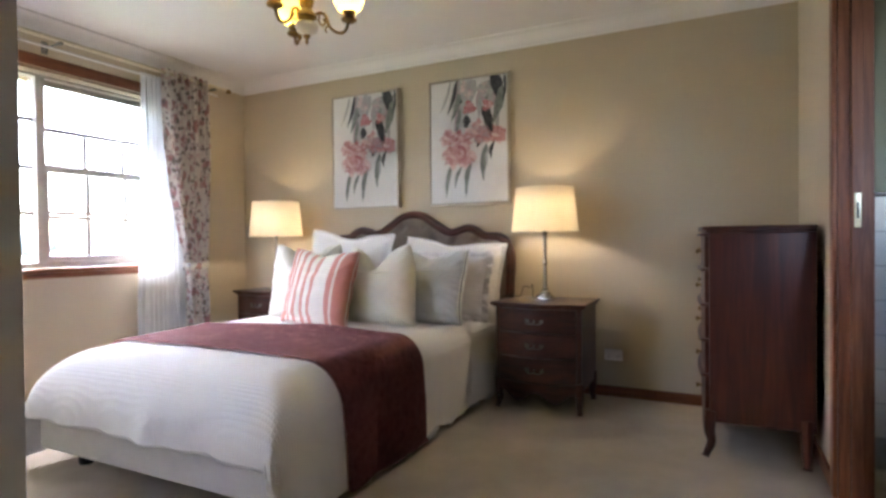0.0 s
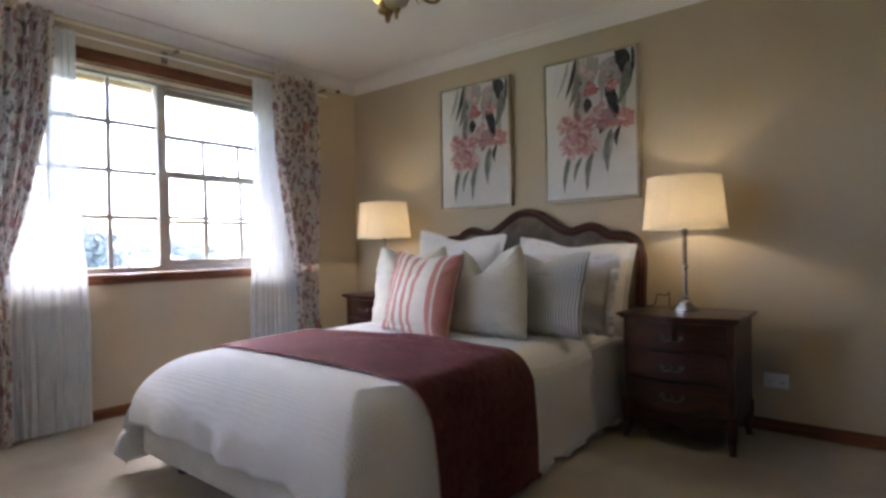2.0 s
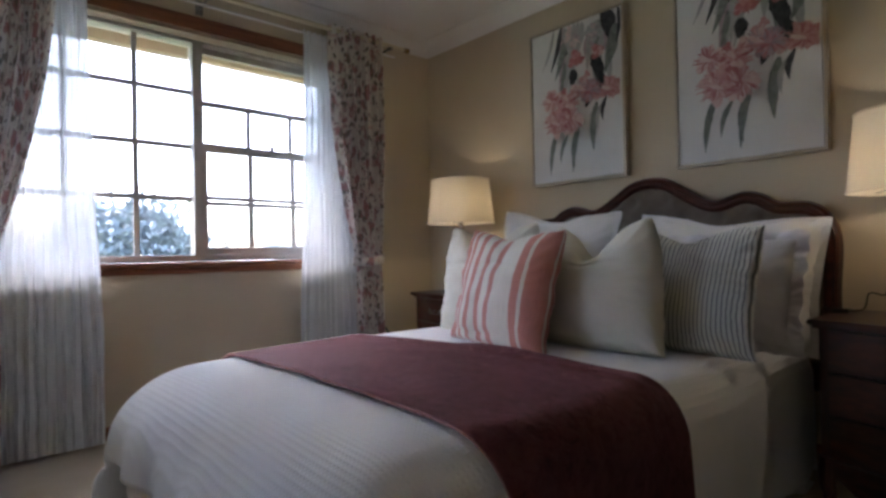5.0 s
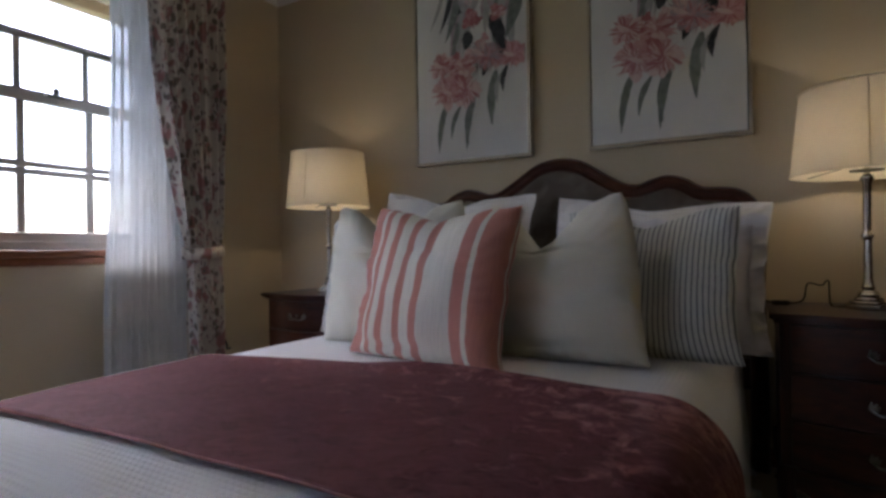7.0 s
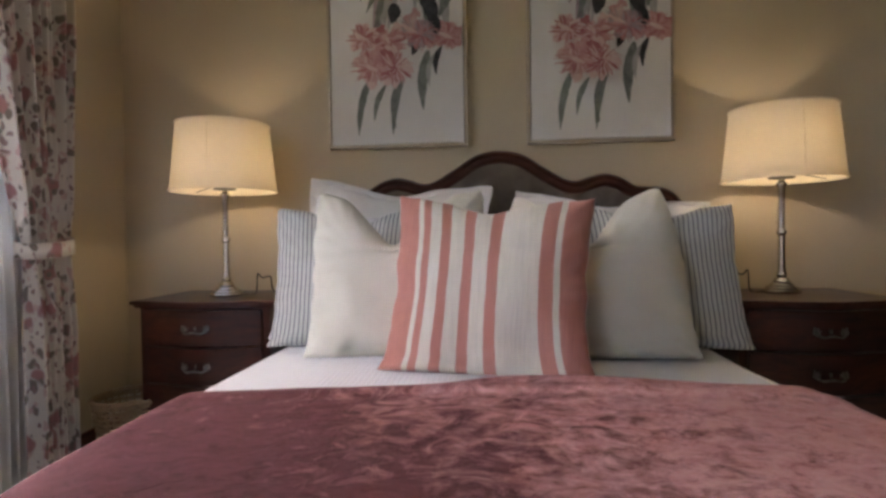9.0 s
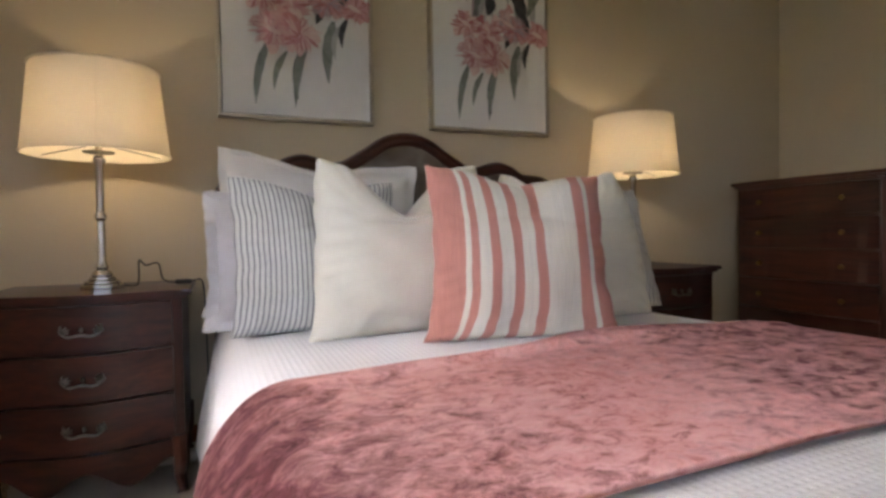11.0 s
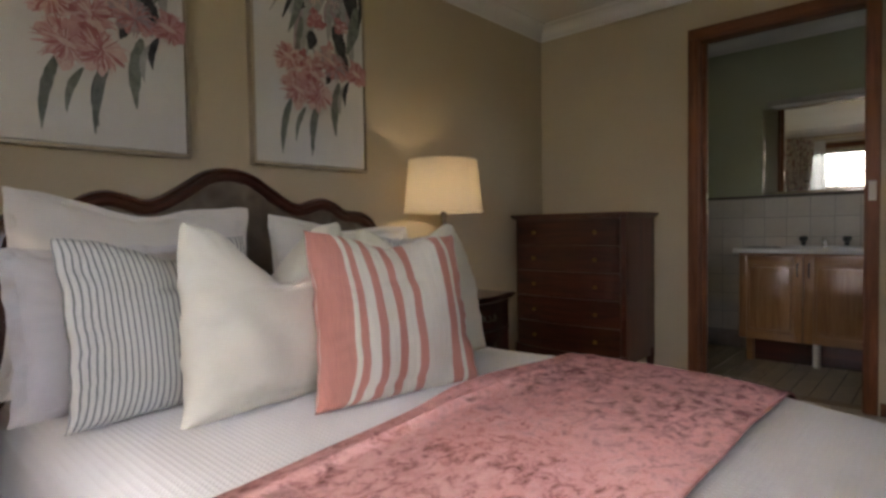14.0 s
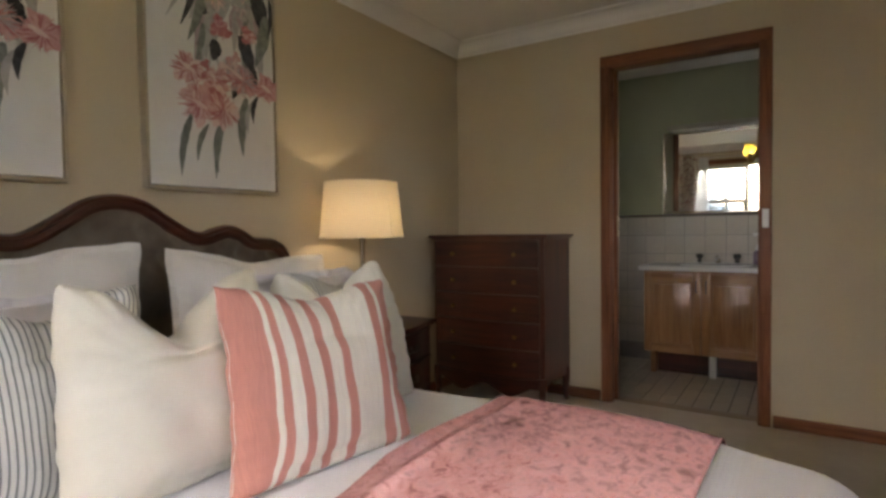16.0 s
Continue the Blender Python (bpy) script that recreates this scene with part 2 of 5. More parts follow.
def floral_cloth():
    """Cream drapery cotton printed with roses, grey-green leaves and dark stems."""
    m, n, l, p = nodes_of("floral_print")
    v = coords(n, l, (1.25, 1.25, 0.95))
    warp = n.new("ShaderNodeVectorMath")
    warp.operation = "MULTIPLY_ADD"
    nz = n.new("ShaderNodeTexNoise")
    nz.inputs["Scale"].default_value = 11
    l.new(v, nz.inputs["Vector"])
    warp.inputs[1].default_value = (0.09, 0.09, 0.09)
    l.new(nz.outputs["Color"], warp.inputs[0])
    l.new(v, warp.inputs[2])
    colour = None
    layers = ((11.0, 0.39, (0.45, 0.24, 0.225)), (20.0, 0.33, (0.65, 0.49, 0.45)), (17.0, 0.36, (0.25, 0.215, 0.18)), (27.0, 0.31, (0.35, 0.24, 0.225)))
    base = n.new("ShaderNodeRGB")
    base.outputs[0].default_value = (0.74, 0.69, 0.62, 1)
    colour = base.outputs[0]
    for i, (sc, size, c) in enumerate(layers):
        vo, off = n.new("ShaderNodeTexVoronoi"), n.new("ShaderNodeVectorMath")
        off.inputs[1].default_value = (3.1 * i, 1.7 * i, 0.9 * i)
        l.new(warp.outputs[0], off.inputs[0])
        l.new(off.outputs[0], vo.inputs["Vector"])
        vo.inputs["Scale"].default_value = sc
        mr = n.new("ShaderNodeMapRange")
        mr.inputs["From Min"].default_value, mr.inputs["From Max"].default_value = size, size - 0.1
        l.new(vo.outputs["Distance"], mr.inputs["Value"])
        mx = n.new("ShaderNodeMix")
        mx.data_type = "RGBA"
        l.new(mr.outputs[0], mx.inputs["Factor"])
        l.new(colour, mx.inputs["A"])
        mx.inputs["B"].default_value = (*c, 1)
        colour = mx.outputs["Result"]
    l.new(colour, p.inputs["Base Color"])
    p.inputs["Roughness"].default_value, p.inputs["Specular IOR Level"].default_value = 0.9, 0.15
    l.new(bump(n, l, noise_tex(n, l, v, 500, 2), 0.2, 0.001), p.inputs["Normal"])
    tr, mx = n.new("ShaderNodeBsdfTranslucent"), n.new("ShaderNodeMixShader")
    l.new(colour, tr.inputs[0])
    mx.inputs[0].default_value = 0.22
    l.new(p.outputs[0], mx.inputs[1])
    l.new(tr.outputs[0], mx.inputs[2])
    l.new(mx.outputs[0], n["Material Output"].inputs[0])
    return m


def clear_glass():
    m, n, l, p = nodes_of("window_glass")
    p.inputs["Transmission Weight"].default_value, p.inputs["Roughness"].default_value, p.inputs["IOR"].default_value = 1.0, 0.0, 1.45
    return m


M_WALL = surf("cream_wall_paint", (0.53, 0.445, 0.315), (0.57, 0.485, 0.35), 1.3, 0.72, fine=220, relief=0.12, spec=0.3)
M_CEIL = surf("ceiling_paint", (0.74, 0.72, 0.70), (0.79, 0.775, 0.755), 1.0, 0.85, fine=300, relief=0.08, spec=0.2)
M_CARPET = surf("beige_carpet", (0.54, 0.475, 0.395), (0.65, 0.58, 0.495), 3.0, 0.97, fine=420, relief=0.9, depth=0.006, spec=0.05)
M_TRIM = wood("red_brown_timber", (0.10, 0.032, 0.016), (0.20, 0.075, 0.036), (0.30, 0.125, 0.06), 2, 0.45, 1.0, 0.0, 0.3)
M_TRIM_Y = wood("red_brown_timber_rail", (0.10, 0.032, 0.016), (0.20, 0.075, 0.036), (0.30, 0.125, 0.06), 1, 0.45, 1.0, 0.0, 0.3)
M_TRIM_X = wood("red_brown_timber_board", (0.10, 0.032, 0.016), (0.20, 0.075, 0.036), (0.30, 0.125, 0.06), 0, 0.45, 1.0, 0.0, 0.3)
M_MAHOG = wood("mahogany", (0.024, 0.0061, 0.0039), (0.057, 0.0146, 0.0081), (0.098, 0.0262, 0.0140), 0, 0.34, 0.7, 0.35, 0.45)
M_MAHOG_Y = wood("mahogany_crosswise", (0.024, 0.0061, 0.0039), (0.057, 0.0146, 0.0081), (0.098, 0.0262, 0.0140), 1, 0.34, 0.7, 0.35, 0.45)
M_MAHOG_Z = wood("mahogany_upright", (0.024, 0.0061, 0.0039), (0.057, 0.0146, 0.0081), (0.098, 0.0262, 0.0140), 2, 0.34, 0.7, 0.35, 0.45)
M_OAK = wood("honey_oak", (0.20, 0.085, 0.032), (0.31, 0.150, 0.060), (0.41, 0.22, 0.10), 2, 0.30)
M_OAK_Y = wood("honey_oak_rail", (0.20, 0.085, 0.032), (0.31, 0.150, 0.060), (0.41, 0.22, 0.10), 1, 0.30)
M_WAFFLE, M_VELVET, M_FLORAL, M_GLASS = waffle_cloth(), velvet_cloth(), floral_cloth(), clear_glass()
M_SHEET = cloth("white_valance_cotton", (0.78, 0.77, 0.76), (0.70, 0.69, 0.69), 400)
M_PILLOW = cloth("white_pillow_cotton", (0.75, 0.72, 0.68), (0.70, 0.67, 0.63), 600, 0.2)
M_CREAM = cloth("ivory_linen", (0.72, 0.695, 0.59), (0.67, 0.645, 0.54), 350, 0.22)
M_LILAC = cloth("pale_quilted_cotton", (0.70, 0.67, 0.67), (0.63, 0.60, 0.60), 120, 0.5)
M_SHEER = cloth("white_voile", (0.78, 0.80, 0.81), (0.70, 0.72, 0.73), 700, 0.1, 0.15, 0.07, 0.0)
M_SHADE = cloth("cream_lampshade_linen", (0.82, 0.76, 0.64), (0.80, 0.74, 0.62), 300, 0.06, 0.5, 0.0, 0.0, 60.0)
M_TUFT = cloth("taupe_velvet", (0.17, 0.135, 0.105), (0.105, 0.084, 0.065), 300, 0.3, sheen=0.5)
M_CORAL = stripe_cloth("coral_striped_linen", ((0.0, 0.14), (0.165, 0.205), (0.265, 0.315), (0.385, 0.435), (0.51, 0.565), (0.765, 0.835), (0.865, 1.0)), (0.71, 0.68, 0.59), (0.55, 0.25, 0.20))
M_TICK = stripe_cloth("grey_ticking", ((0.0, 0.30),), (0.66, 0.655, 0.61), (0.22, 0.23, 0.225), "X", 0.029)
M_SILVER = surf("polished_nickel", (0.62, 0.60, 0.57), (0.72, 0.70, 0.67), 20, 0.22, relief=0.0, metal=1.0)
M_PEWTER = surf("antique_pewter", (0.12, 0.115, 0.10), (0.32, 0.31, 0.28), 60, 0.38, relief=0.3, metal=1.0)
M_BRASS = surf("aged_brass", (0.12, 0.075, 0.03), (0.36, 0.24, 0.09), 40, 0.3, relief=0.2, metal=1.0)
M_CREAMROD = surf("cream_painted_pole", (0.62, 0.55, 0.38), (0.70, 0.63, 0.46), 12, 0.4)
M_WHITE = surf("white_plastic", (0.74, 0.73, 0.71), (0.80, 0.79, 0.77), 15, 0.35, relief=0.02)
M_BLACK = surf("black_plastic", (0.012, 0.012, 0.012), (0.025, 0.024, 0.023), 30, 0.45, relief=0.05)
M_ALU = surf("taupe_window_frame", (0.36, 0.33, 0.29), (0.44, 0.41, 0.36), 10, 0.4)
M_REVEAL = surf("pale_window_timber", (0.30, 0.23, 0.16), (0.40, 0.31, 0.22), 5, 0.5, stretch=(1, 0.3, 1))
M_CANVAS = surf("painted_white_canvas", (0.66, 0.65, 0.63), (0.72, 0.71, 0.69), 5, 0.85, fine=600, relief=0.4, depth=0.001, spec=0.2)
M_CHAMP = surf("champagne_frame", (0.42, 0.35, 0.26), (0.52, 0.45, 0.35), 9, 0.4, metal=0.4)
M_GREEN = surf("sage_green_paint", (0.36, 0.37, 0.26), (0.40, 0.41, 0.295), 1.5, 0.7, fine=220, relief=0.1, spec=0.3)
M_TILE = surf("grey_beige_wall_tile", (0.50, 0.455, 0.39), (0.57, 0.525, 0.455), 7, 0.22, relief=0.03, vary=0.04)
M_FTILE = surf("brown_floor_tile", (0.36, 0.30, 0.225), (0.46, 0.385, 0.295), 9, 0.32, relief=0.08, vary=0.10)
M_GROUT = surf("dark_grout", (0.12, 0.11, 0.095), (0.17, 0.155, 0.14), 20, 0.9)
M_PGROUT = surf("pale_grout", (0.24, 0.22, 0.20), (0.30, 0.28, 0.255), 20, 0.9)
M_BASIN = surf("white_laminate", (0.74, 0.73, 0.70), (0.79, 0.78, 0.75), 8, 0.18, relief=0.0)
M_WICKER = surf("wicker", (0.25, 0.16, 0.09), (0.40, 0.28, 0.16), 40, 0.7, relief=0.4)
M_MIRROR, _n, _l, _p = nodes_of("silvered_mirror")
_p.inputs["Base Color"].default_value, _p.inputs["Metallic"].default_value, _p.inputs["Roughness"].default_value = (0.86, 0.88, 0.87, 1), 1.0, 0.015
M_BULB = emits("lit_bulb", (1.0, 0.80, 0.52), 2.25)
M_FILAMENT = emits("lit_candle_bulb", (1.0, 0.80, 0.52), 13.5)
M_AMBER = cloth("amber_ribbed_glass", (0.82, 0.77, 0.42), (0.74, 0.68, 0.32), 60, 0.2, 0.6, 0.0, 0.0)


# ---- shapes ----
def mesh_of(name, verts, faces, mat=None, smooth=False, parent=None):
    d = bpy.data.meshes.new(name)
    d.from_pydata([tuple(v) for v in verts], [], faces)
    for m in mat if isinstance(mat, (list, tuple)) else [mat]:
        d.materials.append(m)
    if smooth:
        d.polygons.foreach_set("use_smooth", [True] * len(d.polygons))
    d.update()
    ob = new(name, d)
    ob.parent = parent
    return ob


def from_bm(name, bm, mat, smooth=False, parent=None):
    bmesh.ops.recalc_face_normals(bm, faces=bm.faces)
    d = bpy.data.meshes.new(name)
    bm.to_mesh(d)
    bm.free()
    for m in mat if isinstance(mat, (list, tuple)) else [mat]:
        d.materials.append(m)
    if smooth:
        d.polygons.foreach_set("use_smooth", [True] * len(d.polygons))
        d.set_sharp_from_angle(angle=radians(38))
    ob = new(name, d)
    ob.parent = parent
    return ob


def add_box(bm, x0, x1, y0, y1, z0, z1, edge=0.0):
    v = [bm.verts.new((x, y, z)) for x in (x0, x1) for y in (y0, y1) for z in (z0, z1)]
    f = [bm.faces.new([v[i] for i in q]) for q in ((0, 1, 3, 2), (4, 6, 7, 5), (0, 4, 5, 1), (2, 3, 7, 6), (0, 2, 6, 4), (1, 5, 7, 3))]
    if edge:
        es = list({e for q in f for e in q.edges})
        bmesh.ops.bevel(bm, geom=es, offset=edge, segments=2, profile=0.6, affect="EDGES")


def box(name, x0, x1, y0, y1, z0, z1, mat, parent=None, edge=0.0):
    bm = bmesh.new()
    add_box(bm, x0, x1, y0, y1, z0, z1, edge)
    return from_bm(name, bm, mat, bool(edge), parent)


def boxes(name, rows, mat, parent=None, edge=0.0):
    bm = bmesh.new()
    for r in rows:
        add_box(bm, *r, edge)
    return from_bm(name, bm, mat, bool(edge), parent)


def add_lathe(bm, profile, seg=28, at=(0, 0, 0), cap=True):
    rings = []
    for r, z in profile:
        rings.append([bm.verts.new((at[0] + r * math.cos(2 * math.pi * k / seg), at[1] + r * math.sin(2 * math.pi * k / seg), at[2] + z)) for k in range(seg)])
    for a, b in zip(rings, rings[1:]):
        for k in range(seg):
            bm.faces.new((a[k], a[(k + 1) % seg], b[(k + 1) % seg], b[k]))
    if cap:
        bm.faces.new(rings[0][::-1])
        bm.faces.new(rings[-1])


def lathe(name, profile, mat, parent=None, seg=28, at=(0, 0, 0), cap=True):
    bm = bmesh.new()
    add_lathe(bm, profile, seg, at, cap)
    return from_bm(name, bm, mat, True, parent)


def smooth_path(points, steps=6):
    """Catmull-Rom through the points."""
    p = [Vector(q) for q in points]
    p = [2 * p[0] - p[1]] + p + [2 * p[-1] - p[-2]]
    out = []
    for i in range(1, len(p) - 2):
        a, b, c, d = p[i - 1:i + 3]
        for k in range(steps):
            t = k / steps
            out.append(0.5 * (2 * b + (c - a) * t + (2 * a - 5 * b + 4 * c - d) * t * t + (3 * b - a - 3 * c + d) * t ** 3))
    return out + [p[-2]]


def add_tube(bm, path, radius, seg=10):
    """A tube along a path; radius a number or a function of the share of the way."""
    path = [Vector(q) for q in path]
    side = None
    rings = []
    for i, q in enumerate(path):
        d = (path[min(i + 1, len(path) - 1)] - path[max(i - 1, 0)]).normalized()
        if side is None:
            side = d.orthogonal().normalized()
        side = (side - d * side.dot(d)).normalized()
        up = d.cross(side)
        r = radius(i / (len(path) - 1)) if callable(radius) else radius
        rings.append([bm.verts.new(q + (side * math.cos(2 * math.pi * k / seg) + up * math.sin(2 * math.pi * k / seg)) * r) for k in range(seg)])
    for a, b in zip(rings, rings[1:]):
        for k in range(seg):
            bm.faces.new((a[k], a[(k + 1) % seg], b[(k + 1) % seg], b[k]))
    bm.faces.new(rings[0][::-1])
    bm.faces.new(rings[-1])


def tube(name, path, radius, mat, parent=None, seg=10):
    bm = bmesh.new()
    add_tube(bm, path, radius, seg)
    return from_bm(name, bm, mat, True, parent)


def add_prism(bm, outline, z0, z1, edge=0.0):
    """An outline in x and y, drawn up from z0 to z1."""
    a = [bm.verts.new((x, y, z0)) for x, y in outline]
    b = [bm.verts.new((x, y, z1)) for x, y in outline]
    f = [bm.faces.new(a[::-1]), bm.faces.new(b)]
    n = len(outline)
    for k in range(n):
        bm.faces.new((a[k], a[(k + 1) % n], b[(k + 1) % n], b[k]))
    if edge:
        bmesh.ops.bevel(bm, geom=[e for q in f for e in q.edges], offset=edge, segments=3, profile=0.6, affect="EDGES")


def prism(name, outline, z0, z1, mat, parent=None, edge=0.0):
    bm = bmesh.new()
    add_prism(bm, outline, z0, z1, edge)
    return from_bm(name, bm, mat, True, parent)


def base_of(name, label, category, group=""):
    return tagged(new(name), label, category, group)


def ripple(x, y, z=0.0, scale=1.0):
    return noise.noise(Vector((x, y, z)) * scale)


# ---- structure ----
def structure(ob, label=""):
    return tagged(ob, label, kind="structure")


structure(box("floor", WEST - 0.3, EAST + WALL * 0.55, -1.3, NORTH + 0.02, -0.12, 0.0, M_CARPET), "beige cut-pile carpet over the bedroom floor")
structure(box("ceiling", WEST - 0.3, ENS_E + 0.2, -1.35, NORTH + 0.2, CEIL, CEIL + 0.1, M_CEIL), "white painted plaster ceiling")
structure(box("wall_north", WEST - 0.3, EAST + WALL, NORTH, NORTH + 0.15, -0.1, CEIL, M_WALL), "cream painted plaster wall behind the bed")
structure(boxes("wall_west", [
    (WEST - 0.25, WEST, SOUTH - 0.15, WIN_S, -0.1, CEIL), (WEST - 0.25, WEST, WIN_N, NORTH, -0.1, CEIL),
    (WEST - 0.25, WEST, WIN_S, WIN_N, -0.1, SILL - 0.03), (WEST - 0.25, WEST, WIN_S, WIN_N, WIN_H, CEIL)], M_WALL), "cream painted wall with the window")
structure(boxes("wall_east", [
    (EAST, EAST + WALL, DOOR_N + 0.02, NORTH, -0.1, CEIL), (EAST, EAST + WALL, -1.2, DOOR_S - 0.02, -0.1, CEIL),
    (EAST, EAST + WALL, DOOR_S - 0.02, DOOR_N + 0.02, DOOR_H + 0.02, CEIL)], M_WALL), "cream painted wall with the ensuite doorway")
# the gap from -2.7 to -2.1 is added out of view, to brighten the room
structure(boxes("wall_south", [
    (WEST - 0.25, -2.7, SOUTH - 0.15, SOUTH, -0.1, CEIL), (-2.1, ENTRY_W, SOUTH - 0.15, SOUTH, -0.1, CEIL),
    (-2.7, -2.1, SOUTH - 0.15, SOUTH, -0.1, 1.1), (-2.7, -2.1, SOUTH - 0.15, SOUTH, 2.0, CEIL)], M_CEIL), "white painted wall opposite the bed, with an unseen opening added for daylight")
structure(box("wall_passage", -0.75, -0.65, -1.2, SOUTH - 0.15, -0.1, CEIL, M_WALL), "cream painted passage wall")
structure(box("wall_passage_end", -0.75, EAST + WALL, -1.3, -1.2, -0.1, CEIL, M_WALL), "cream painted end of the passage")


def cornice(name, path, out):
    """A cove along a straight run: path (x0, y0, x1, y1), out the way into the room."""
    prof = [(0.0, -0.095), (0.006, -0.098), (0.012, -0.088)] + [(0.012 + 0.072 * (1 - math.cos(a)), -0.088 + 0.076 * math.sin(a)) for a in np.linspace(0.1, 1.5, 7)] + [(0.09, -0.008), (0.094, 0.0), (0.0, 0.0)]
    x0, y0, x1, y1 = path
    v, f, k = [], [], len(prof)
    for px, py in ((x0, y0), (x1, y1)):
        v += [(px + out[0] * d, py + out[1] * d, CEIL + h - 0.001) for d, h in prof]
    f = [(i, (i + 1) % k, k + (i + 1) % k, k + i) for i in range(k)] + [tuple(range(k)), tuple(range(2 * k - 1, k - 1, -1))]
    ob = mesh_of(name, v, f, M_CEIL)
    return structure(ob, "white plaster cove cornice")


cornice("cornice_north", (WEST, NORTH, EAST, NORTH), (0, -1))
cornice("cornice_west", (WEST, SOUTH, WEST, NORTH), (1, 0))
cornice("cornice_east", (EAST, -1.2, EAST, NORTH), (-1, 0))
cornice("cornice_south", (WEST, SOUTH, ENTRY_W, SOUTH), (0, 1))
cornice("cornice_ensuite", (ENS_E, ENS_S, ENS_E, ENS_N), (-1, 0))
cornice("cornice_ensuite_north", (EAST + WALL, ENS_N, ENS_E, ENS_N), (0, -1))


def skirting(name, x0, x1, y0, y1, mat):
    return structure(box(name, x0, x1, y0, y1, 0.0, 0.068, mat, None, 0.005), "red-brown timber skirting board")


skirting("baseboard_north", WEST + 0.016, EAST - 0.016, NORTH - 0.016, NORTH - 0.001, M_TRIM_X)
skirting("baseboard_west", WEST + 0.001, WEST + 0.016, SOUTH, NORTH, M_TRIM_Y)
skirting("baseboard_east", EAST - 0.016, EAST - 0.001, DOOR_N + 0.075, NORTH, M_TRIM_Y)
skirting("baseboard_east_south", EAST - 0.016, EAST - 0.001, -1.2, DOOR_S - 0.075, M_TRIM_Y)
skirting("baseboard_south", WEST + 0.016, ENTRY_W - 0.002, SOUTH + 0.001, SOUTH + 0.016, M_TRIM_X)

# ensuite doorway: jambs, head and architraves
door_frame = base_of("door_frame", "red-brown timber door frame of the ensuite doorway", "door frame")
door_frame["kind"] = "structure"
box("jamb", EAST - 0.002, EAST + WALL + 0.002, DOOR_N, DOOR_N + 0.02, 0.0, DOOR_H + 0.02, M_TRIM, door_frame, 0.002)
box("jamb", EAST - 0.002, EAST + WALL + 0.002, DOOR_S - 0.02, DOOR_S, 0.0, DOOR_H + 0.02, M_TRIM, door_frame, 0.002)
box("head", EAST - 0.002, EAST + WALL + 0.002, DOOR_S, DOOR_N, DOOR_H, DOOR_H + 0.02, M_TRIM_Y, door_frame, 0.002)
for y0, y1 in ((DOOR_N + 0.006, DOOR_N + 0.068), (DOOR_S - 0.066, DOOR_S - 0.006)):
    box("architrave", EAST - 0.020, EAST - 0.003, y0, y1, 0.0, DOOR_H + 0.006, M_TRIM, door_frame, 0.006)
box("architrave", EAST - 0.020, EAST - 0.003, DOOR_S - 0.066, DOOR_N + 0.068, DOOR_H + 0.007, DOOR_H + 0.072, M_TRIM_Y, door_frame, 0.006)
structure(box("threshold", EAST + WALL * 0.5, EAST + WALL + 0.02, DOOR_S, DOOR_N, -0.01, 0.008, M_REVEAL, None, 0.003), "pale threshold strip in the doorway")
door_1 = base_of("sliding_door", "red-brown cavity sliding door pushed back into its pocket", "door")
box("leaf", EAST + 0.036, EAST + 0.074, DOOR_N - 0.022, DOOR_N + 0.0, 0.012, DOOR_H - 0.012, M_TRIM, door_1, 0.003)
box("lock_plate", EAST + 0.044, EAST + 0.066, DOOR_N - 0.027, DOOR_N - 0.0225, 1.055, 1.185, surf("worn_brass_plate", (0.62, 0.52, 0.32), (0.72, 0.64, 0.45), 30, 0.35, metal=0.6), door_1, 0.002)
box("lock_slot", EAST + 0.051, EAST + 0.059, DOOR_N - 0.0285, DOOR_N - 0.027, 1.09, 1.15, M_BLACK, door_1)
sw = base_of("light_switch", "white plastic switch on the timber door architrave", "switch")
box("plate", EAST - 0.030, EAST - 0.0205, DOOR_S - 0.052, DOOR_S - 0.020, 1.10, 1.20, M_WHITE, sw, 0.003)
box("rocker", EAST - 0.034, EAST - 0.0302, DOOR_S - 0.043, DOOR_S - 0.029, 1.14, 1.165, M_WHITE, sw, 0.002)

# window in the west wall
window = base_of("window_1", "taupe-framed window with glazing bars, fixed light beside a double-hung sash", "window")
window["kind"] = "structure"
WX, MUL = WEST - 0.135, 2.518
boxes("frame", [
    (WX - 0.03, WX + 0.05, WIN_S, WIN_S + 0.04, SILL, WIN_H), (WX - 0.03, WX + 0.05, WIN_N - 0.04, WIN_N, SILL, WIN_H),
    (WX - 0.03, WX + 0.05, WIN_S + 0.04, WIN_N - 0.04, SILL, SILL + 0.035), (WX - 0.03, WX + 0.05, WIN_S + 0.04, WIN_N - 0.04, WIN_H - 0.035, WIN_H),
    (WX - 0.03, WX + 0.055, MUL - 0.03, MUL + 0.025, SILL + 0.035, WIN_H - 0.035)], M_ALU, window, 0.003)
bars = []
for z in (1.229, 1.525, 1.834):
    bars.append((WX - 0.004, WX + 0.012, WIN_S + 0.04, MUL - 0.03, z - 0.014, z + 0.014))
for y in (1.885, 2.203):
    bars.append((WX - 0.003, WX + 0.011, y - 0.014, y + 0.014, SILL + 0.035, WIN_H - 0.035))
boxes("glazing_bar", bars, M_ALU, window)
sash = [(WX + 0.012, WX + 0.045, MUL + 0.026, WIN_N - 0.041, z0, z1) for z0, z1 in ((SILL + 0.036, SILL + 0.075), (1.500, 1.5305))]
sash += [(WX + 0.012, WX + 0.045, y0, y1, SILL + 0.076, 1.499) for y0, y1 in ((MUL + 0.026, MUL + 0.046), (WIN_N - 0.061, WIN_N - 0.041))]
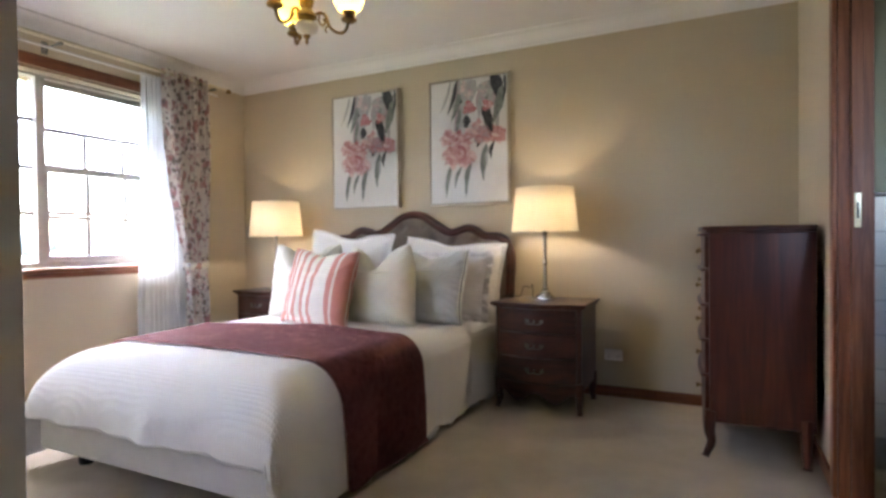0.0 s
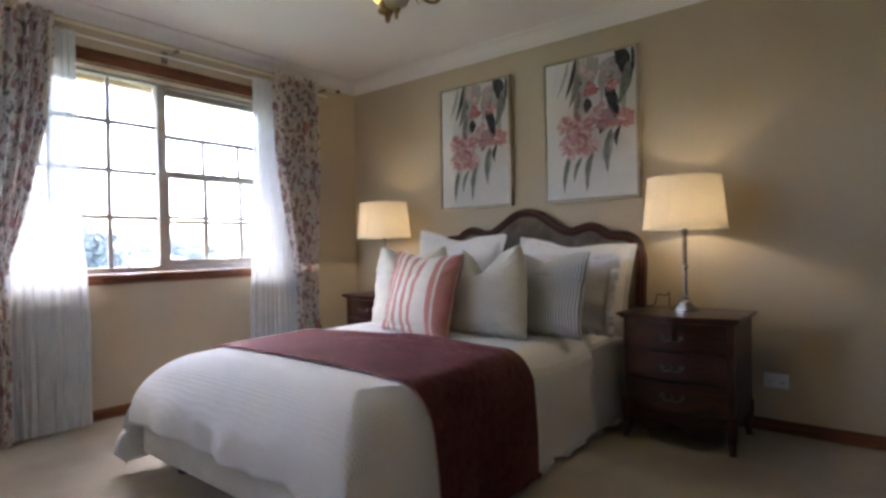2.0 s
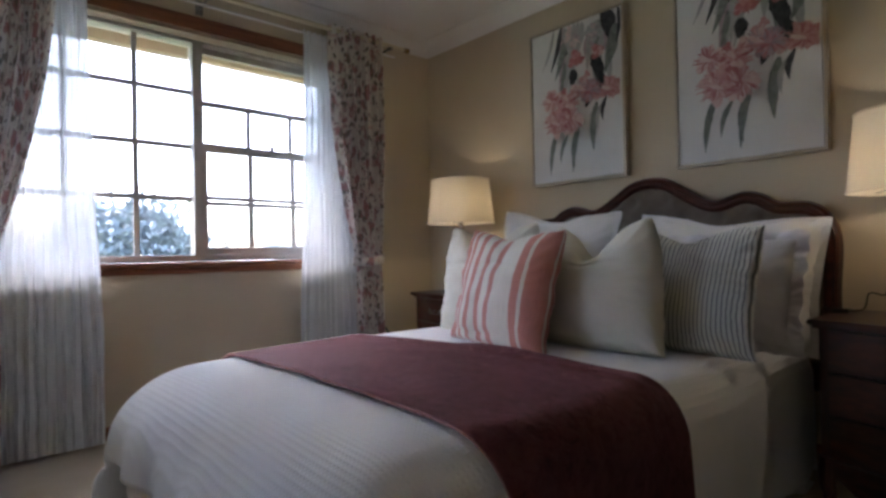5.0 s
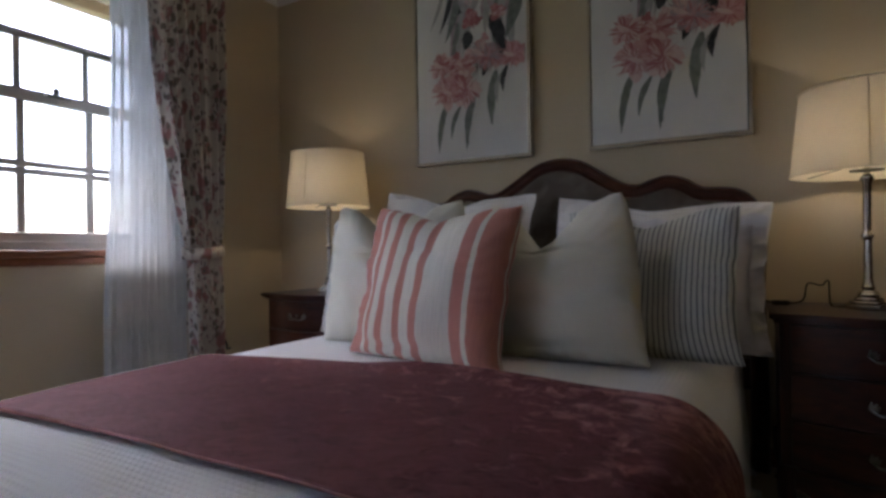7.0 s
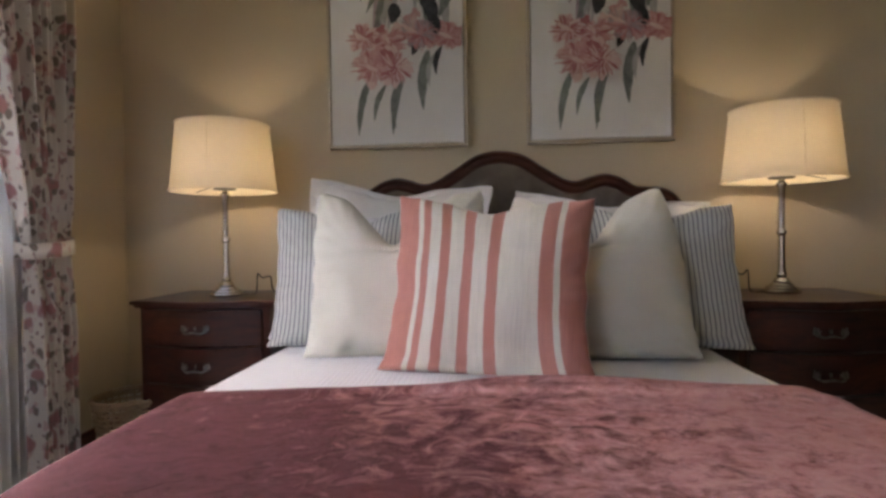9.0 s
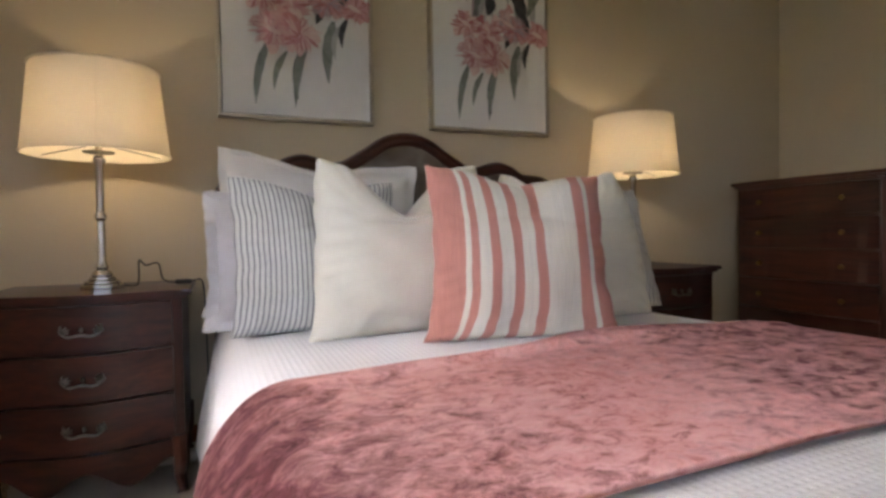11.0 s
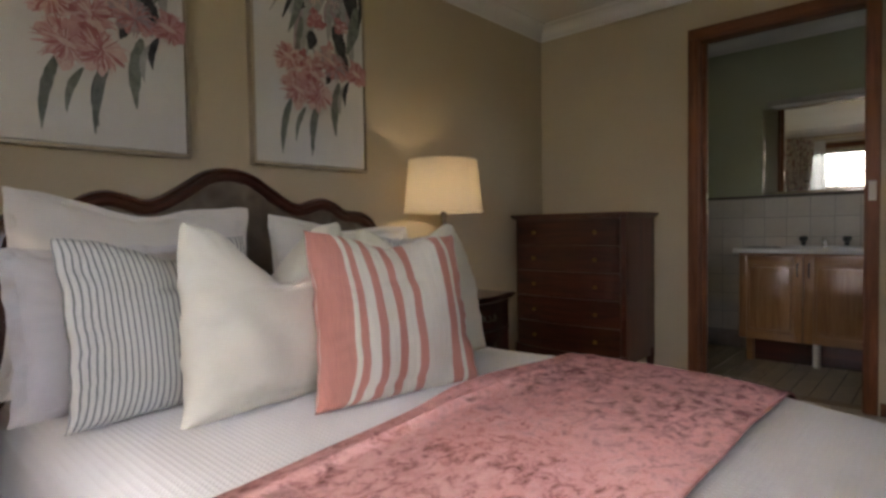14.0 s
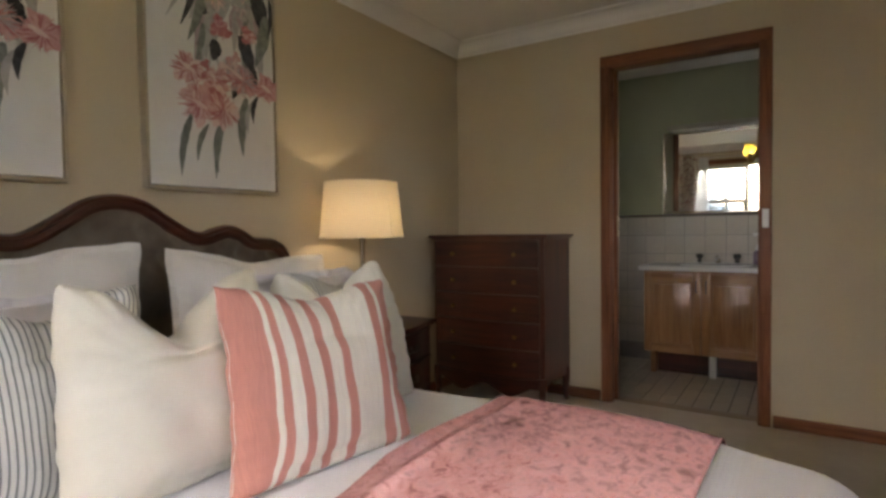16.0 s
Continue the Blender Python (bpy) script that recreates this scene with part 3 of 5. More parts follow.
sash += [(WX + 0.018, WX + 0.038, MUL + 0.047, WIN_N - 0.062, z - 0.0125, z + 0.0125) for z in (1.205, 1.237)]
sash += [(WX + 0.016, WX + 0.036, y - 0.015, y + 0.015, SILL + 0.077, 1.499) for y in (2.822, 3.096)]
boxes("lower_sash", sash, M_ALU, window, 0.002)
up = [(WX - 0.025, WX + 0.008, MUL + 0.026, WIN_N - 0.041, z0, z1) for z0, z1 in ((1.532, 1.558), (1.772, 1.803), (WIN_H - 0.075, WIN_H - 0.036))]
up += [(WX - 0.012, WX + 0.002, y - 0.0135, y + 0.0135, 1.559, 1.771) for y in (2.826, 3.100)]
boxes("upper_sash", up, M_ALU, window, 0.002)
latch = bmesh.new()
add_box(latch, WX + 0.014, WX + 0.05, 2.918, 3.012, 1.531, 1.545, 0.004)
add_lathe(latch, [(0.017, 0), (0.013, 0.010), (0.015, 0.022), (0.007, 0.034)], 14, (WX + 0.033, 2.960, 1.545))
from_bm("latch", latch, M_PEWTER, True, window)
for y0, y1, z0, z1, dx in ((WIN_S + 0.04, MUL - 0.03, SILL + 0.035, WIN_H - 0.035, 0.0), (MUL + 0.026, WIN_N - 0.041, SILL + 0.07, 1.51, 0.027), (MUL + 0.026, WIN_N - 0.041, 1.54, WIN_H - 0.05, -0.006)):
    g = box("pane", WX + dx, WX + dx + 0.004, y0, y1, z0, z1, M_GLASS, window)
    g.visible_shadow = False
boxes("reveal", [
    (WEST - 0.085, WEST + 0.002, WIN_S + 0.002, WIN_S + 0.02, SILL, WIN_H - 0.002), (WEST - 0.085, WEST + 0.002, WIN_N - 0.02, WIN_N - 0.002, SILL, WIN_H - 0.002),
    (WEST - 0.085, WEST + 0.002, WIN_S + 0.021, WIN_N - 0.021, WIN_H - 0.02, WIN_H - 0.002)], M_REVEAL, window, 0.002)
box("sill", WEST - 0.085, WEST + 0.035, WIN_S - 0.08, WIN_N + 0.08, SILL - 0.03, SILL - 0.002, M_TRIM_Y, window, 0.006)
box("apron", WEST + 0.0, WEST + 0.015, WIN_S - 0.05, WIN_N + 0.05, SILL - 0.065, SILL - 0.031, M_TRIM_Y, window, 0.004)
box("architrave", WEST + 0.003, WEST + 0.02, WIN_S - 0.066, WIN_N + 0.066, WIN_H + 0.001, WIN_H + 0.075, M_TRIM_Y, window, 0.006)
for y0, y1 in ((WIN_S - 0.066, WIN_S - 0.002), (WIN_N + 0.002, WIN_N + 0.066)):
    box("architrave", WEST + 0.003, WEST + 0.02, y0, y1, SILL, WIN_H, M_TRIM, window, 0.006)

# ensuite shell
structure(box("wall_ensuite_east", ENS_E, ENS_E + 0.12, ENS_S, ENS_N, -0.1, CEIL, M_GREEN), "sage green painted ensuite wall")
structure(box("wall_ensuite_north", EAST + WALL, ENS_E + 0.12, ENS_N, ENS_N + 0.12, -0.1, CEIL, M_GREEN), "sage green painted ensuite wall")
structure(boxes("wall_ensuite_south", [(EAST + WALL, 1.35, ENS_S - 0.12, ENS_S, -0.1, CEIL), (2.05, ENS_E + 0.12, ENS_S - 0.12, ENS_S, -0.1, CEIL), (1.35, 2.05, ENS_S - 0.12, ENS_S, -0.1, 1.2), (1.35, 2.05, ENS_S - 0.12, ENS_S, 2.1, CEIL)], M_GREEN), "sage green painted ensuite wall")
structure(box("floor_ensuite", EAST + WALL * 0.56, ENS_E, ENS_S, ENS_N, -0.12, -0.004, M_GROUT), "brown tiled ensuite floor with dark joints")

# ---- outside the window ----
structure(mesh_of("ground", [(-900, -900, -3.2), (-3.6, -900, -3.2), (-3.6, 900, -3.2), (-900, 900, -3.2)], [(0, 1, 2, 3)], surf("far_grass", (0.06, 0.085, 0.035), (0.11, 0.13, 0.06), 0.05, 0.95, fine=3)), "grass falling away below the house")
structure(box("eave", WEST - 0.72, WEST - 0.26, 0.2, 4.6, 2.30, 2.36, surf("eave_lining", (0.55, 0.52, 0.46), (0.62, 0.59, 0.53), 2, 0.8), None, 0.004), "pale eave lining above the window")
structure(box("gutter", WEST - 0.82, WEST - 0.725, 0.2, 4.6, 2.24, 2.37, M_REVEAL, None, 0.01), "gutter along the eave")
# leaf colour lifted to a pale grey-green, so that haze is painted in
M_HAZY_LEAF = surf("haze_paled_foliage", (0.23, 0.255, 0.245), (0.32, 0.35, 0.335), 0.8, 0.8, fine=8)
M_BARK = surf("grey_bark", (0.10, 0.085, 0.07), (0.17, 0.15, 0.125), 3, 0.9, stretch=(1, 1, 0.2))


def tree(name, seed, height, spread, leaf=0.26, clumps=1500):
    """A tapered trunk with limbs and a ragged crown of leaf clumps."""
    rnd = random.Random(seed)
    t = base_of(name, "grey-barked gum tree with a ragged crown, its green paled to imitate haze", "tree", "trees beyond the window")
    bm = bmesh.new()
    add_tube(bm, smooth_path([(0, 0, -0.5), (0.1, 0.05, height * 0.3), (-0.1, 0.1, height * 0.55), (0.05, 0, height * 0.8)]), lambda s: 0.04 * height * (1 - 0.8 * s), 8)
    tips = []
    for k in range(11):
        a, h = rnd.uniform(0, 6.28), height * rnd.uniform(0.3, 0.75)
        r = spread * rnd.uniform(0.4, 0.9)
        tip = (r * math.cos(a), r * math.sin(a), h + height * rnd.uniform(0.08, 0.25))
        add_tube(bm, smooth_path([(0, 0, h), (tip[0] * 0.5, tip[1] * 0.5, h + 0.06 * height), tip], 4), lambda s: 0.014 * height * (1 - 0.8 * s), 6)
        tips.append(tip)
    from_bm("trunk", bm, M_BARK, True, t)
    v, f = [], []
    for k in range(clumps):
        tip = tips[k % len(tips)]
        c = Vector((tip[0] + rnd.gauss(0, spread * 0.22), tip[1] + rnd.gauss(0, spread * 0.22), tip[2] + rnd.gauss(0, height * 0.085)))
        for j in range(3):
            o = c + Vector([rnd.gauss(0, 0.16) for _ in range(3)])
            d, e = Vector([rnd.gauss(0, 1) for _ in range(3)]).normalized() * leaf, Vector([rnd.gauss(0, 1) for _ in range(3)]).normalized() * leaf * 0.4
            b = len(v)
            v += [o - d, o + e, o + d, o - e]
            f.append((b, b + 1, b + 2, b + 3))
    mesh_of("crown", v, f, M_HAZY_LEAF, False, t)
    return t


first_tree = tree("tree", 4, 5.3, 1.5, 0.13, 13000)
first_tree.matrix_world = pose(-15, 4.7, -3.2, 0, 0, 20)
copy_thing(first_tree, pose(-17, 3.2, -3.6, 0, 0, 140))
copy_thing(first_tree, pose(-19, 7.3, -4.6, 0, 0, 250))
second_tree = tree("tree", 9, 4.6, 3.4)
second_tree.matrix_world = pose(-82, 24, -1.9)
for k in range(16):
    copy_thing(second_tree, pose(-78 - 6 * (k % 3), 5 + 5.2 * k, -2.0 - 0.35 * (k % 2), 0, 0, 47 * k))
M_ROOF = surf("grey_roof_tiles", (0.20, 0.19, 0.19), (0.30, 0.29, 0.285), 0.4, 0.8, fine=6)
for k, (hx, hy) in enumerate(((-60, 27), (-66, 40))):
    house = base_of("house", "distant house with pale walls and a grey hipped roof", "house", "far houses")
    box("wall", -5, 5, -3.5, 3.5, 0, 2.3, M_CEIL, house)
    mesh_of("roof", [(-5.5, -4, 2.3), (5.5, -4, 2.3), (5.5, 4, 2.3), (-5.5, 4, 2.3), (-2, 0, 3.9), (2, 0, 3.9)], [(0, 1, 5, 4), (1, 2, 5), (2, 3, 4, 5), (3, 0, 4), (3, 2, 1, 0)], M_ROOF, False, house)
    for wx in (-3.4, -1.0, 1.4, 3.4):
        box("window", wx - 0.5, wx + 0.5, -3.56, -3.49, 0.9, 1.9, M_ALU, house)
        box("window", 4.99, 5.06, wx * 0.7 - 0.5, wx * 0.7 + 0.5, 0.9, 1.9, M_ALU, house)
    house.matrix_world = pose(hx, hy, -3.2, 0, 0, 15 + 30 * k)

# ---- curtains ----
rod = base_of("curtain_pole", "cream curtain pole with brass brackets above the window", "curtain rod")
RX, RZ = WEST + 0.17, 2.295
tube("pole", [(RX, 1.32, RZ), (RX, 2.5, RZ), (RX, 3.80, RZ)], 0.0135, M_CREAMROD, rod, 14)
tube("sheer_rod", [(RX - 0.055, 1.38, RZ - 0.045), (RX - 0.055, 2.5, RZ - 0.045), (RX - 0.055, 3.76, RZ - 0.045)], 0.007, M_WHITE, rod, 10)
for y in (1.32, 3.80):
    sgn = 1 if y > 2 else -1
    bm = bmesh.new()
    add_lathe(bm, [(0.012, 0), (0.017, 0.006), (0.011, 0.013), (0.018, 0.026), (0.016, 0.042), (0.004, 0.052)], 16)
    bmesh.ops.transform(bm, matrix=pose(RX, y, RZ, -90 * sgn), verts=bm.verts)
    from_bm("finial", bm, M_BRASS, True, rod)
for y in (1.45, 2.50, 3.68):
    bm = bmesh.new()
    add_tube(bm, [(WEST + 0.002, y, RZ - 0.02), (RX - 0.05, y, RZ - 0.022), (RX, y, RZ - 0.02)], 0.007, 8)
    add_box(bm, RX - 0.02, RX + 0.02, y - 0.012, y + 0.012, RZ - 0.028, RZ - 0.012, 0.003)
    add_box(bm, WEST + 0.001, WEST + 0.008, y - 0.02, y + 0.02, RZ - 0.06, RZ + 0.02, 0.002)
    from_bm("bracket", bm, M_PEWTER, True, rod)


def drape(name, y_top, y_tie, y_low, z_tie, x0, folds, amp, mat, z_top, z_low, label, seed, nu=150, nv=70, group=""):
    """A hanging cloth; each y pair gives its two edges at the top, the tie and the hem."""
    v, f = [], []
    for j in range(nv + 1):
        z = z_top + (z_low - z_top) * j / nv
        if z > z_tie:
            s = (z_top - z) / (z_top - z_tie)
            s2 = s ** 1.9
            a, b = (y_top[i] + (y_tie[i] - y_top[i]) * s2 for i in (0, 1))
            am = amp * (0.75 + 0.55 * math.sin(math.pi * min(s, 1) ** 0.9)) * (1 if s < 0.9 else 1 - 4 * (s - 0.9))
        else:
            s = (z_tie - z) / max(z_tie - z_low, 0.01)
            s2 = min(1, s * 2.2) ** 0.6
            a, b = (y_tie[i] + (y_low[i] - y_tie[i]) * s2 for i in (0, 1))
            am = amp * (0.6 + 0.6 * min(1, 3 * s))
        for i in range(nu + 1):
            u = i / nu
            wv = math.sin(2 * math.pi * (folds * u + 0.25 * ripple(3 * u, z * 0.9, seed)) + seed)
            wv += 0.35 * math.sin(2 * math.pi * folds * 2.3 * u + 1.7 * seed + 0.5 * z)
            yy = a + (b - a) * u + 0.006 * ripple(6 * u, 3 * z, seed + 3)
            v.append((x0 + am * wv + 0.008 * ripple(4 * u, 2.5 * z, seed), yy, z + (0.004 * wv if j == nv else 0)))
    for j in range(nv):
        for i in range(nu):
            k = j * (nu + 1) + i
            f.append((k, k + 1, k + nu + 2, k + nu + 1))
    ob = mesh_of(name, v, f, mat, True)
    return tagged(ob, label, "curtain", group)


def tie_back(y0, y1, z):
    bm = bmesh.new()
    mid, half = (y0 + y1) / 2, (y1 - y0) / 2 + 0.012
    ring = [(RX + 0.0 + 0.062 * math.sin(a), mid + half * math.cos(a), z + 0.012 * math.cos(a + 0.6)) for a in np.linspace(0, 2 * math.pi, 30)]
    v, f = [], []
    for p in ring:
        v += [(p[0], p[1], p[2] - 0.027), (p[0], p[1], p[2] + 0.027)]
    f = [(2 * k, 2 * k + 2, 2 * k + 3, 2 * k + 1) for k in range(29)]
    bm.free()
    ob = mesh_of("curtain_tie", v, f, M_FLORAL, True)
    s = ob.modifiers.new("thick", "SOLIDIFY")
    s.thickness = 0.006
    return tagged(ob, "floral fabric tie gathered round the curtain", "curtain tie", "curtain ties")


LAB = "floor-length cream drape printed with roses, tied back"
drape("curtain", (1.37, 1.83), (1.35, 1.60), (1.34, 1.61), 0.92, RX + 0.005, 8, 0.030, M_FLORAL, RZ + 0.03, 0.012, LAB, 1.3, group="floral drapes")
drape("curtain", (3.21, 3.62), (3.39, 3.575), (3.40, 3.57), 0.86, RX + 0.005, 7, 0.030, M_FLORAL, RZ + 0.03, 0.012, LAB, 4.1, group="floral drapes")
tie_back(1.35, 1.60, 0.92)
tie_back(3.39, 3.575, 0.86)
LAB = "sheer white voile curtain hanging to the carpet"
drape("sheer_curtain", (1.56, 1.95), (1.52, 1.98), (1.50, 2.0), 1.0, RX - 0.055, 11, 0.016, M_SHEER, RZ - 0.03, 0.02, LAB, 2.2, group="sheer curtains")
drape("sheer_curtain", (3.07, 3.48), (3.05, 3.50), (3.03, 3.52), 1.0, RX - 0.055, 11, 0.016, M_SHEER, RZ - 0.03, 0.02, LAB, 6.6, group="sheer curtains")

# ---- bed ----
BX, BED_TOP = -1.37, 0.528
bed = base_of("bed", "queen bed with a carved mahogany headboard and white fabric base", "bed")
for x in (-0.6, 0.6):
    for y in (2.02, 3.9):
        lathe("leg", [(0.03, 0.0), (0.034, 0.02), (0.03, 0.10)], M_BLACK, bed, 16, (BX + x, y, 0))
box("base", BX - 0.735, BX + 0.695, 1.89, 4.06, 0.095, 0.30, M_SHEET, bed, 0.02)
box("mattress", BX - 0.66, BX + 0.62, 2.06, 4.06, 0.302, 0.450, M_SHEET, bed, 0.06)
half = [(0, 1.250), (0.10, 1.232), (0.19, 1.176), (0.28, 1.123), (0.335, 1.112), (0.395, 1.130), (0.455, 1.141), (0.52, 1.124), (0.58, 1.088), (0.64, 1.082), (0.70, 1.074), (0.755, 1.038), (0.79, 0.968), (0.80, 0.878), (0.79, 0.700), (0.795, 0.500), (0.80, 0.000)]
ridge = smooth_path([(-x, 0, z) for x, z in half[:0:-1]] + [(x, 0, z) for x, z in half], 5)
bm = bmesh.new()
HY = 4.095
rows = []
for i, q in enumerate(ridge):
    d = (ridge[min(i + 1, len(ridge) - 1)] - ridge[max(i - 1, 0)]).normalized()
    inn = Vector((d.z, 0, -d.x))
    prof = [(0.0, 0.03), (-0.004, 0.0), (0.004, -0.024), (0.014, -0.030), (0.022, -0.020), (0.038, -0.026), (0.052, -0.018), (0.057, 0.0), (0.057, 0.03)]
    rows.append([bm.verts.new((BX + q.x + inn.x * a, HY + b, q.z + inn.z * a)) for a, b in prof])
for a, b in zip(rows, rows[1:]):
    for k in range(9):
        bm.faces.new((a[k], a[(k + 1) % 9], b[(k + 1) % 9], b[k]))
bm.faces.new(rows[0])
bm.faces.new(rows[-1][::-1])
from_bm("headboard_frame", bm, M_MAHOG, True, bed)


def crest(x):
    for a, b in zip(ridge, ridge[1:]):
        if a.x <= x <= b.x and b.x > a.x:
            return a.z + (b.z - a.z) * (x - a.x) / (b.x - a.x)
    return 0.5


# buttoned upholstery: a swelling pad with rows of pulled-in buttons
v, f, nx, nz = [], [], 90, 44
buttons = [(BX + (i + 0.5 * (j % 2)) * 0.17, 0.58 + j * 0.11) for j in range(6) for i in range(-5, 6)]
for j in range(nz + 1):
    for i in range(nx + 1):
        x = -0.765 + 1.53 * i / nx
        top = crest(x) - 0.03
        z = 0.42 + (top - 0.42) * j / nz
        e = min(1, (0.765 - abs(x)) / 0.06, (top - z) / 0.06)
        dip = sum(math.exp(-((BX + x - bx) ** 2 + (z - bz) ** 2) / 0.0011) for bx, bz in buttons if abs(BX + x - bx) < 0.1 and abs(z - bz) < 0.1)
        pleat = min(abs(((x / 0.17 + (z - 0.58) / 0.22) % 1) - 0.5), abs(((x / 0.17 - (z - 0.58) / 0.22) % 1) - 0.5))
        v.append((BX + x, HY + 0.005 - 0.028 * max(e, 0) ** 0.5 + 0.026 * dip + 0.012 * math.exp(-(pleat / 0.05) ** 2), z))
for j in range(nz):
    for i in range(nx):
        k = j * (nx + 1) + i
        f.append((k, k + 1, k + nx + 2, k + nx + 1))
mesh_of("upholstery", v, f, M_TUFT, True, bed)
box("back_panel", BX - 0.76, BX + 0.76, HY + 0.012, HY + 0.03, 0.3, 1.02, M_MAHOG, bed)


def fold_over(a, inner, radius):
    """How far out and how far down a cloth lies, a metres of cloth from the middle: flat, round the edge, then straight down."""
    if a <= inner:
        return a, 0.0
    arc = radius * math.pi / 2
    if a <= inner + arc:
        th = (a - inner) / radius
        return inner + radius * math.sin(th), radius * (1 - math.cos(th))
    return inner + radius, radius + (a - inner - arc)


def on_bed(s, t, lift=0.0):
    """The place on the made bed of the cloth s metres across from its middle and t metres towards the foot from the headboard."""
    west = s < 0
    k = min(max((t - 1.55) / 0.5, 0), 1)
    foot = min(max((t - 1.60) / 0.45, 0), 1)
    e = min(max((t - 0.8) / 0.7, 0), 1)
    round_e = 0.15 - 0.05 * e * e * (3 - 2 * e) + 0.13 * foot * foot * (3 - 2 * foot)
    round_w = 0.13 + 0.11 * k * k * (3 - 2 * k)
    ox, ds = fold_over(abs(s), 0.795 - round_w if west else 0.715 - round_e, (round_w if west else round_e) + lift)
    oy, dt = fold_over(t, 1.94, 0.24 + lift)
    x = BX + math.copysign(ox, s)
    y = 4.03 - oy
    crown = 0.016 * math.cos(min(abs(s) / 0.8, 1) * math.pi / 2) + 0.010 * ripple(s * 2.1, t * 1.7, 2.0)
    drop = (ds ** 2.6 + dt ** 2.6) ** (1 / 2.6)
    z = BED_TOP + crown * max(0, 1 - 4 * drop) + lift - drop
    fall = min(1, max(drop - 0.08, 0) / 0.25)
    low = max(drop - 0.22, 0) / 0.25
    if west:
        x -= 0.05 * (1 - k) * min(max(ds - 0.05, 0) / 0.4, 1)
    if ds > 0.05:
        x += math.copysign((0.004 + 0.014 * math.sin(6.5 * t + 2 * ripple(t, 3.1)) + 0.014 * ripple(3.3 * t, 7.7)) * fall - (0.02 * fall + 0.05 * low * low) * min(dt / 0.2, 1), s)
    if dt > 0.05:
        y -= (0.014 + 0.014 * math.sin(9.0 * s + 3 * ripple(s, 1.1)) + 0.014 * math.sin(27 * s + 4 * ripple(2 * s, 3.3)) + 0.014 * ripple(4.0 * s, 5.5)) * fall - 0.03 * low * low * min(ds / 0.2, 1)
    return [x, y, max(z, 0.012 + 0.02 * (1 + ripple(9 * s, 9 * t)))]


def spread(name, s0, s1, t0, t1, ns, nt, lift, mat, label, category, edit=None, thick=0.02, rucks=0.0):
    v, f = [], []
    for j in range(nt + 1):
        for i in range(ns + 1):
            a, b = i / ns, j / nt
            s, t = s0 + (s1 - s0) * a, t0 + (t1 - t0) * b
            if edit:
                s, t = edit(s, t, a, b)
            p = on_bed(s, t, lift)
            if rucks:  # pushed up in small folds along the edge by the pillows
                near = max(0, 1 - b / 0.35)
                p[2] += rucks * near * (0.5 + 0.5 * math.sin(26 * b * (1 + 0.3 * math.sin(2.2 * s)) + 3.5 * s + 2.0 * ripple(3 * s, 2 * b, 4.4))) * (0.4 + 0.6 * abs(math.sin(1.9 * s + 0.6))) * max(0, 1 - abs(s) / 0.7)
                p[2] += 0.4 * rucks * (0.5 + 0.5 * ripple(6 * s, 5 * b, 1.7)) * max(0, 1 - abs(s) / 0.75)
                p[2] += 0.9 * rucks * math.exp(-((b - 0.10 - 0.035 * math.sin(2.6 * s + 0.8)) / 0.032) ** 2) * max(0, 1 - (s / 0.72) ** 4)
            v.append(p)
    for j in range(nt):
        for i in range(ns):
            k = j * (ns + 1) + i
            f.append((k, k + ns + 1, k + ns + 2, k + 1))
    ob = mesh_of(name, v, f, mat, True)
    so = ob.modifiers.new("thick", "SOLIDIFY")
    so.thickness, so.offset = thick, -1.0
    return tagged(ob, label, category)


spread("duvet", -1.15, 1.18, 0.02, 2.355, 150, 150, 0.0, M_WAFFLE, "white waffle-weave duvet spread over the made bed", "duvet", thick=0.03)


def runner_edges(s, t, a, b):
    down = max(0, abs(s) - 0.80)
    mid = 1.49
    return s, mid + (t - mid) * (1 - 0.08 * down) - 0.06 * down + 0.08 * min(1, max(0, -s / 0.65)) * (1 - b) + 0.012 * ripple(s * 2.0, b * 1.2, 8.0)


spread("bed_runner", -1.20, 1.30, 1.16, 1.82, 240, 70, 0.016, M_VELVET, "burgundy crushed-velvet throw laid across the bed", "throw", runner_edges, 0.008, 0.016)


def edge_of(u, q):
    return max(abs(u), abs(q))


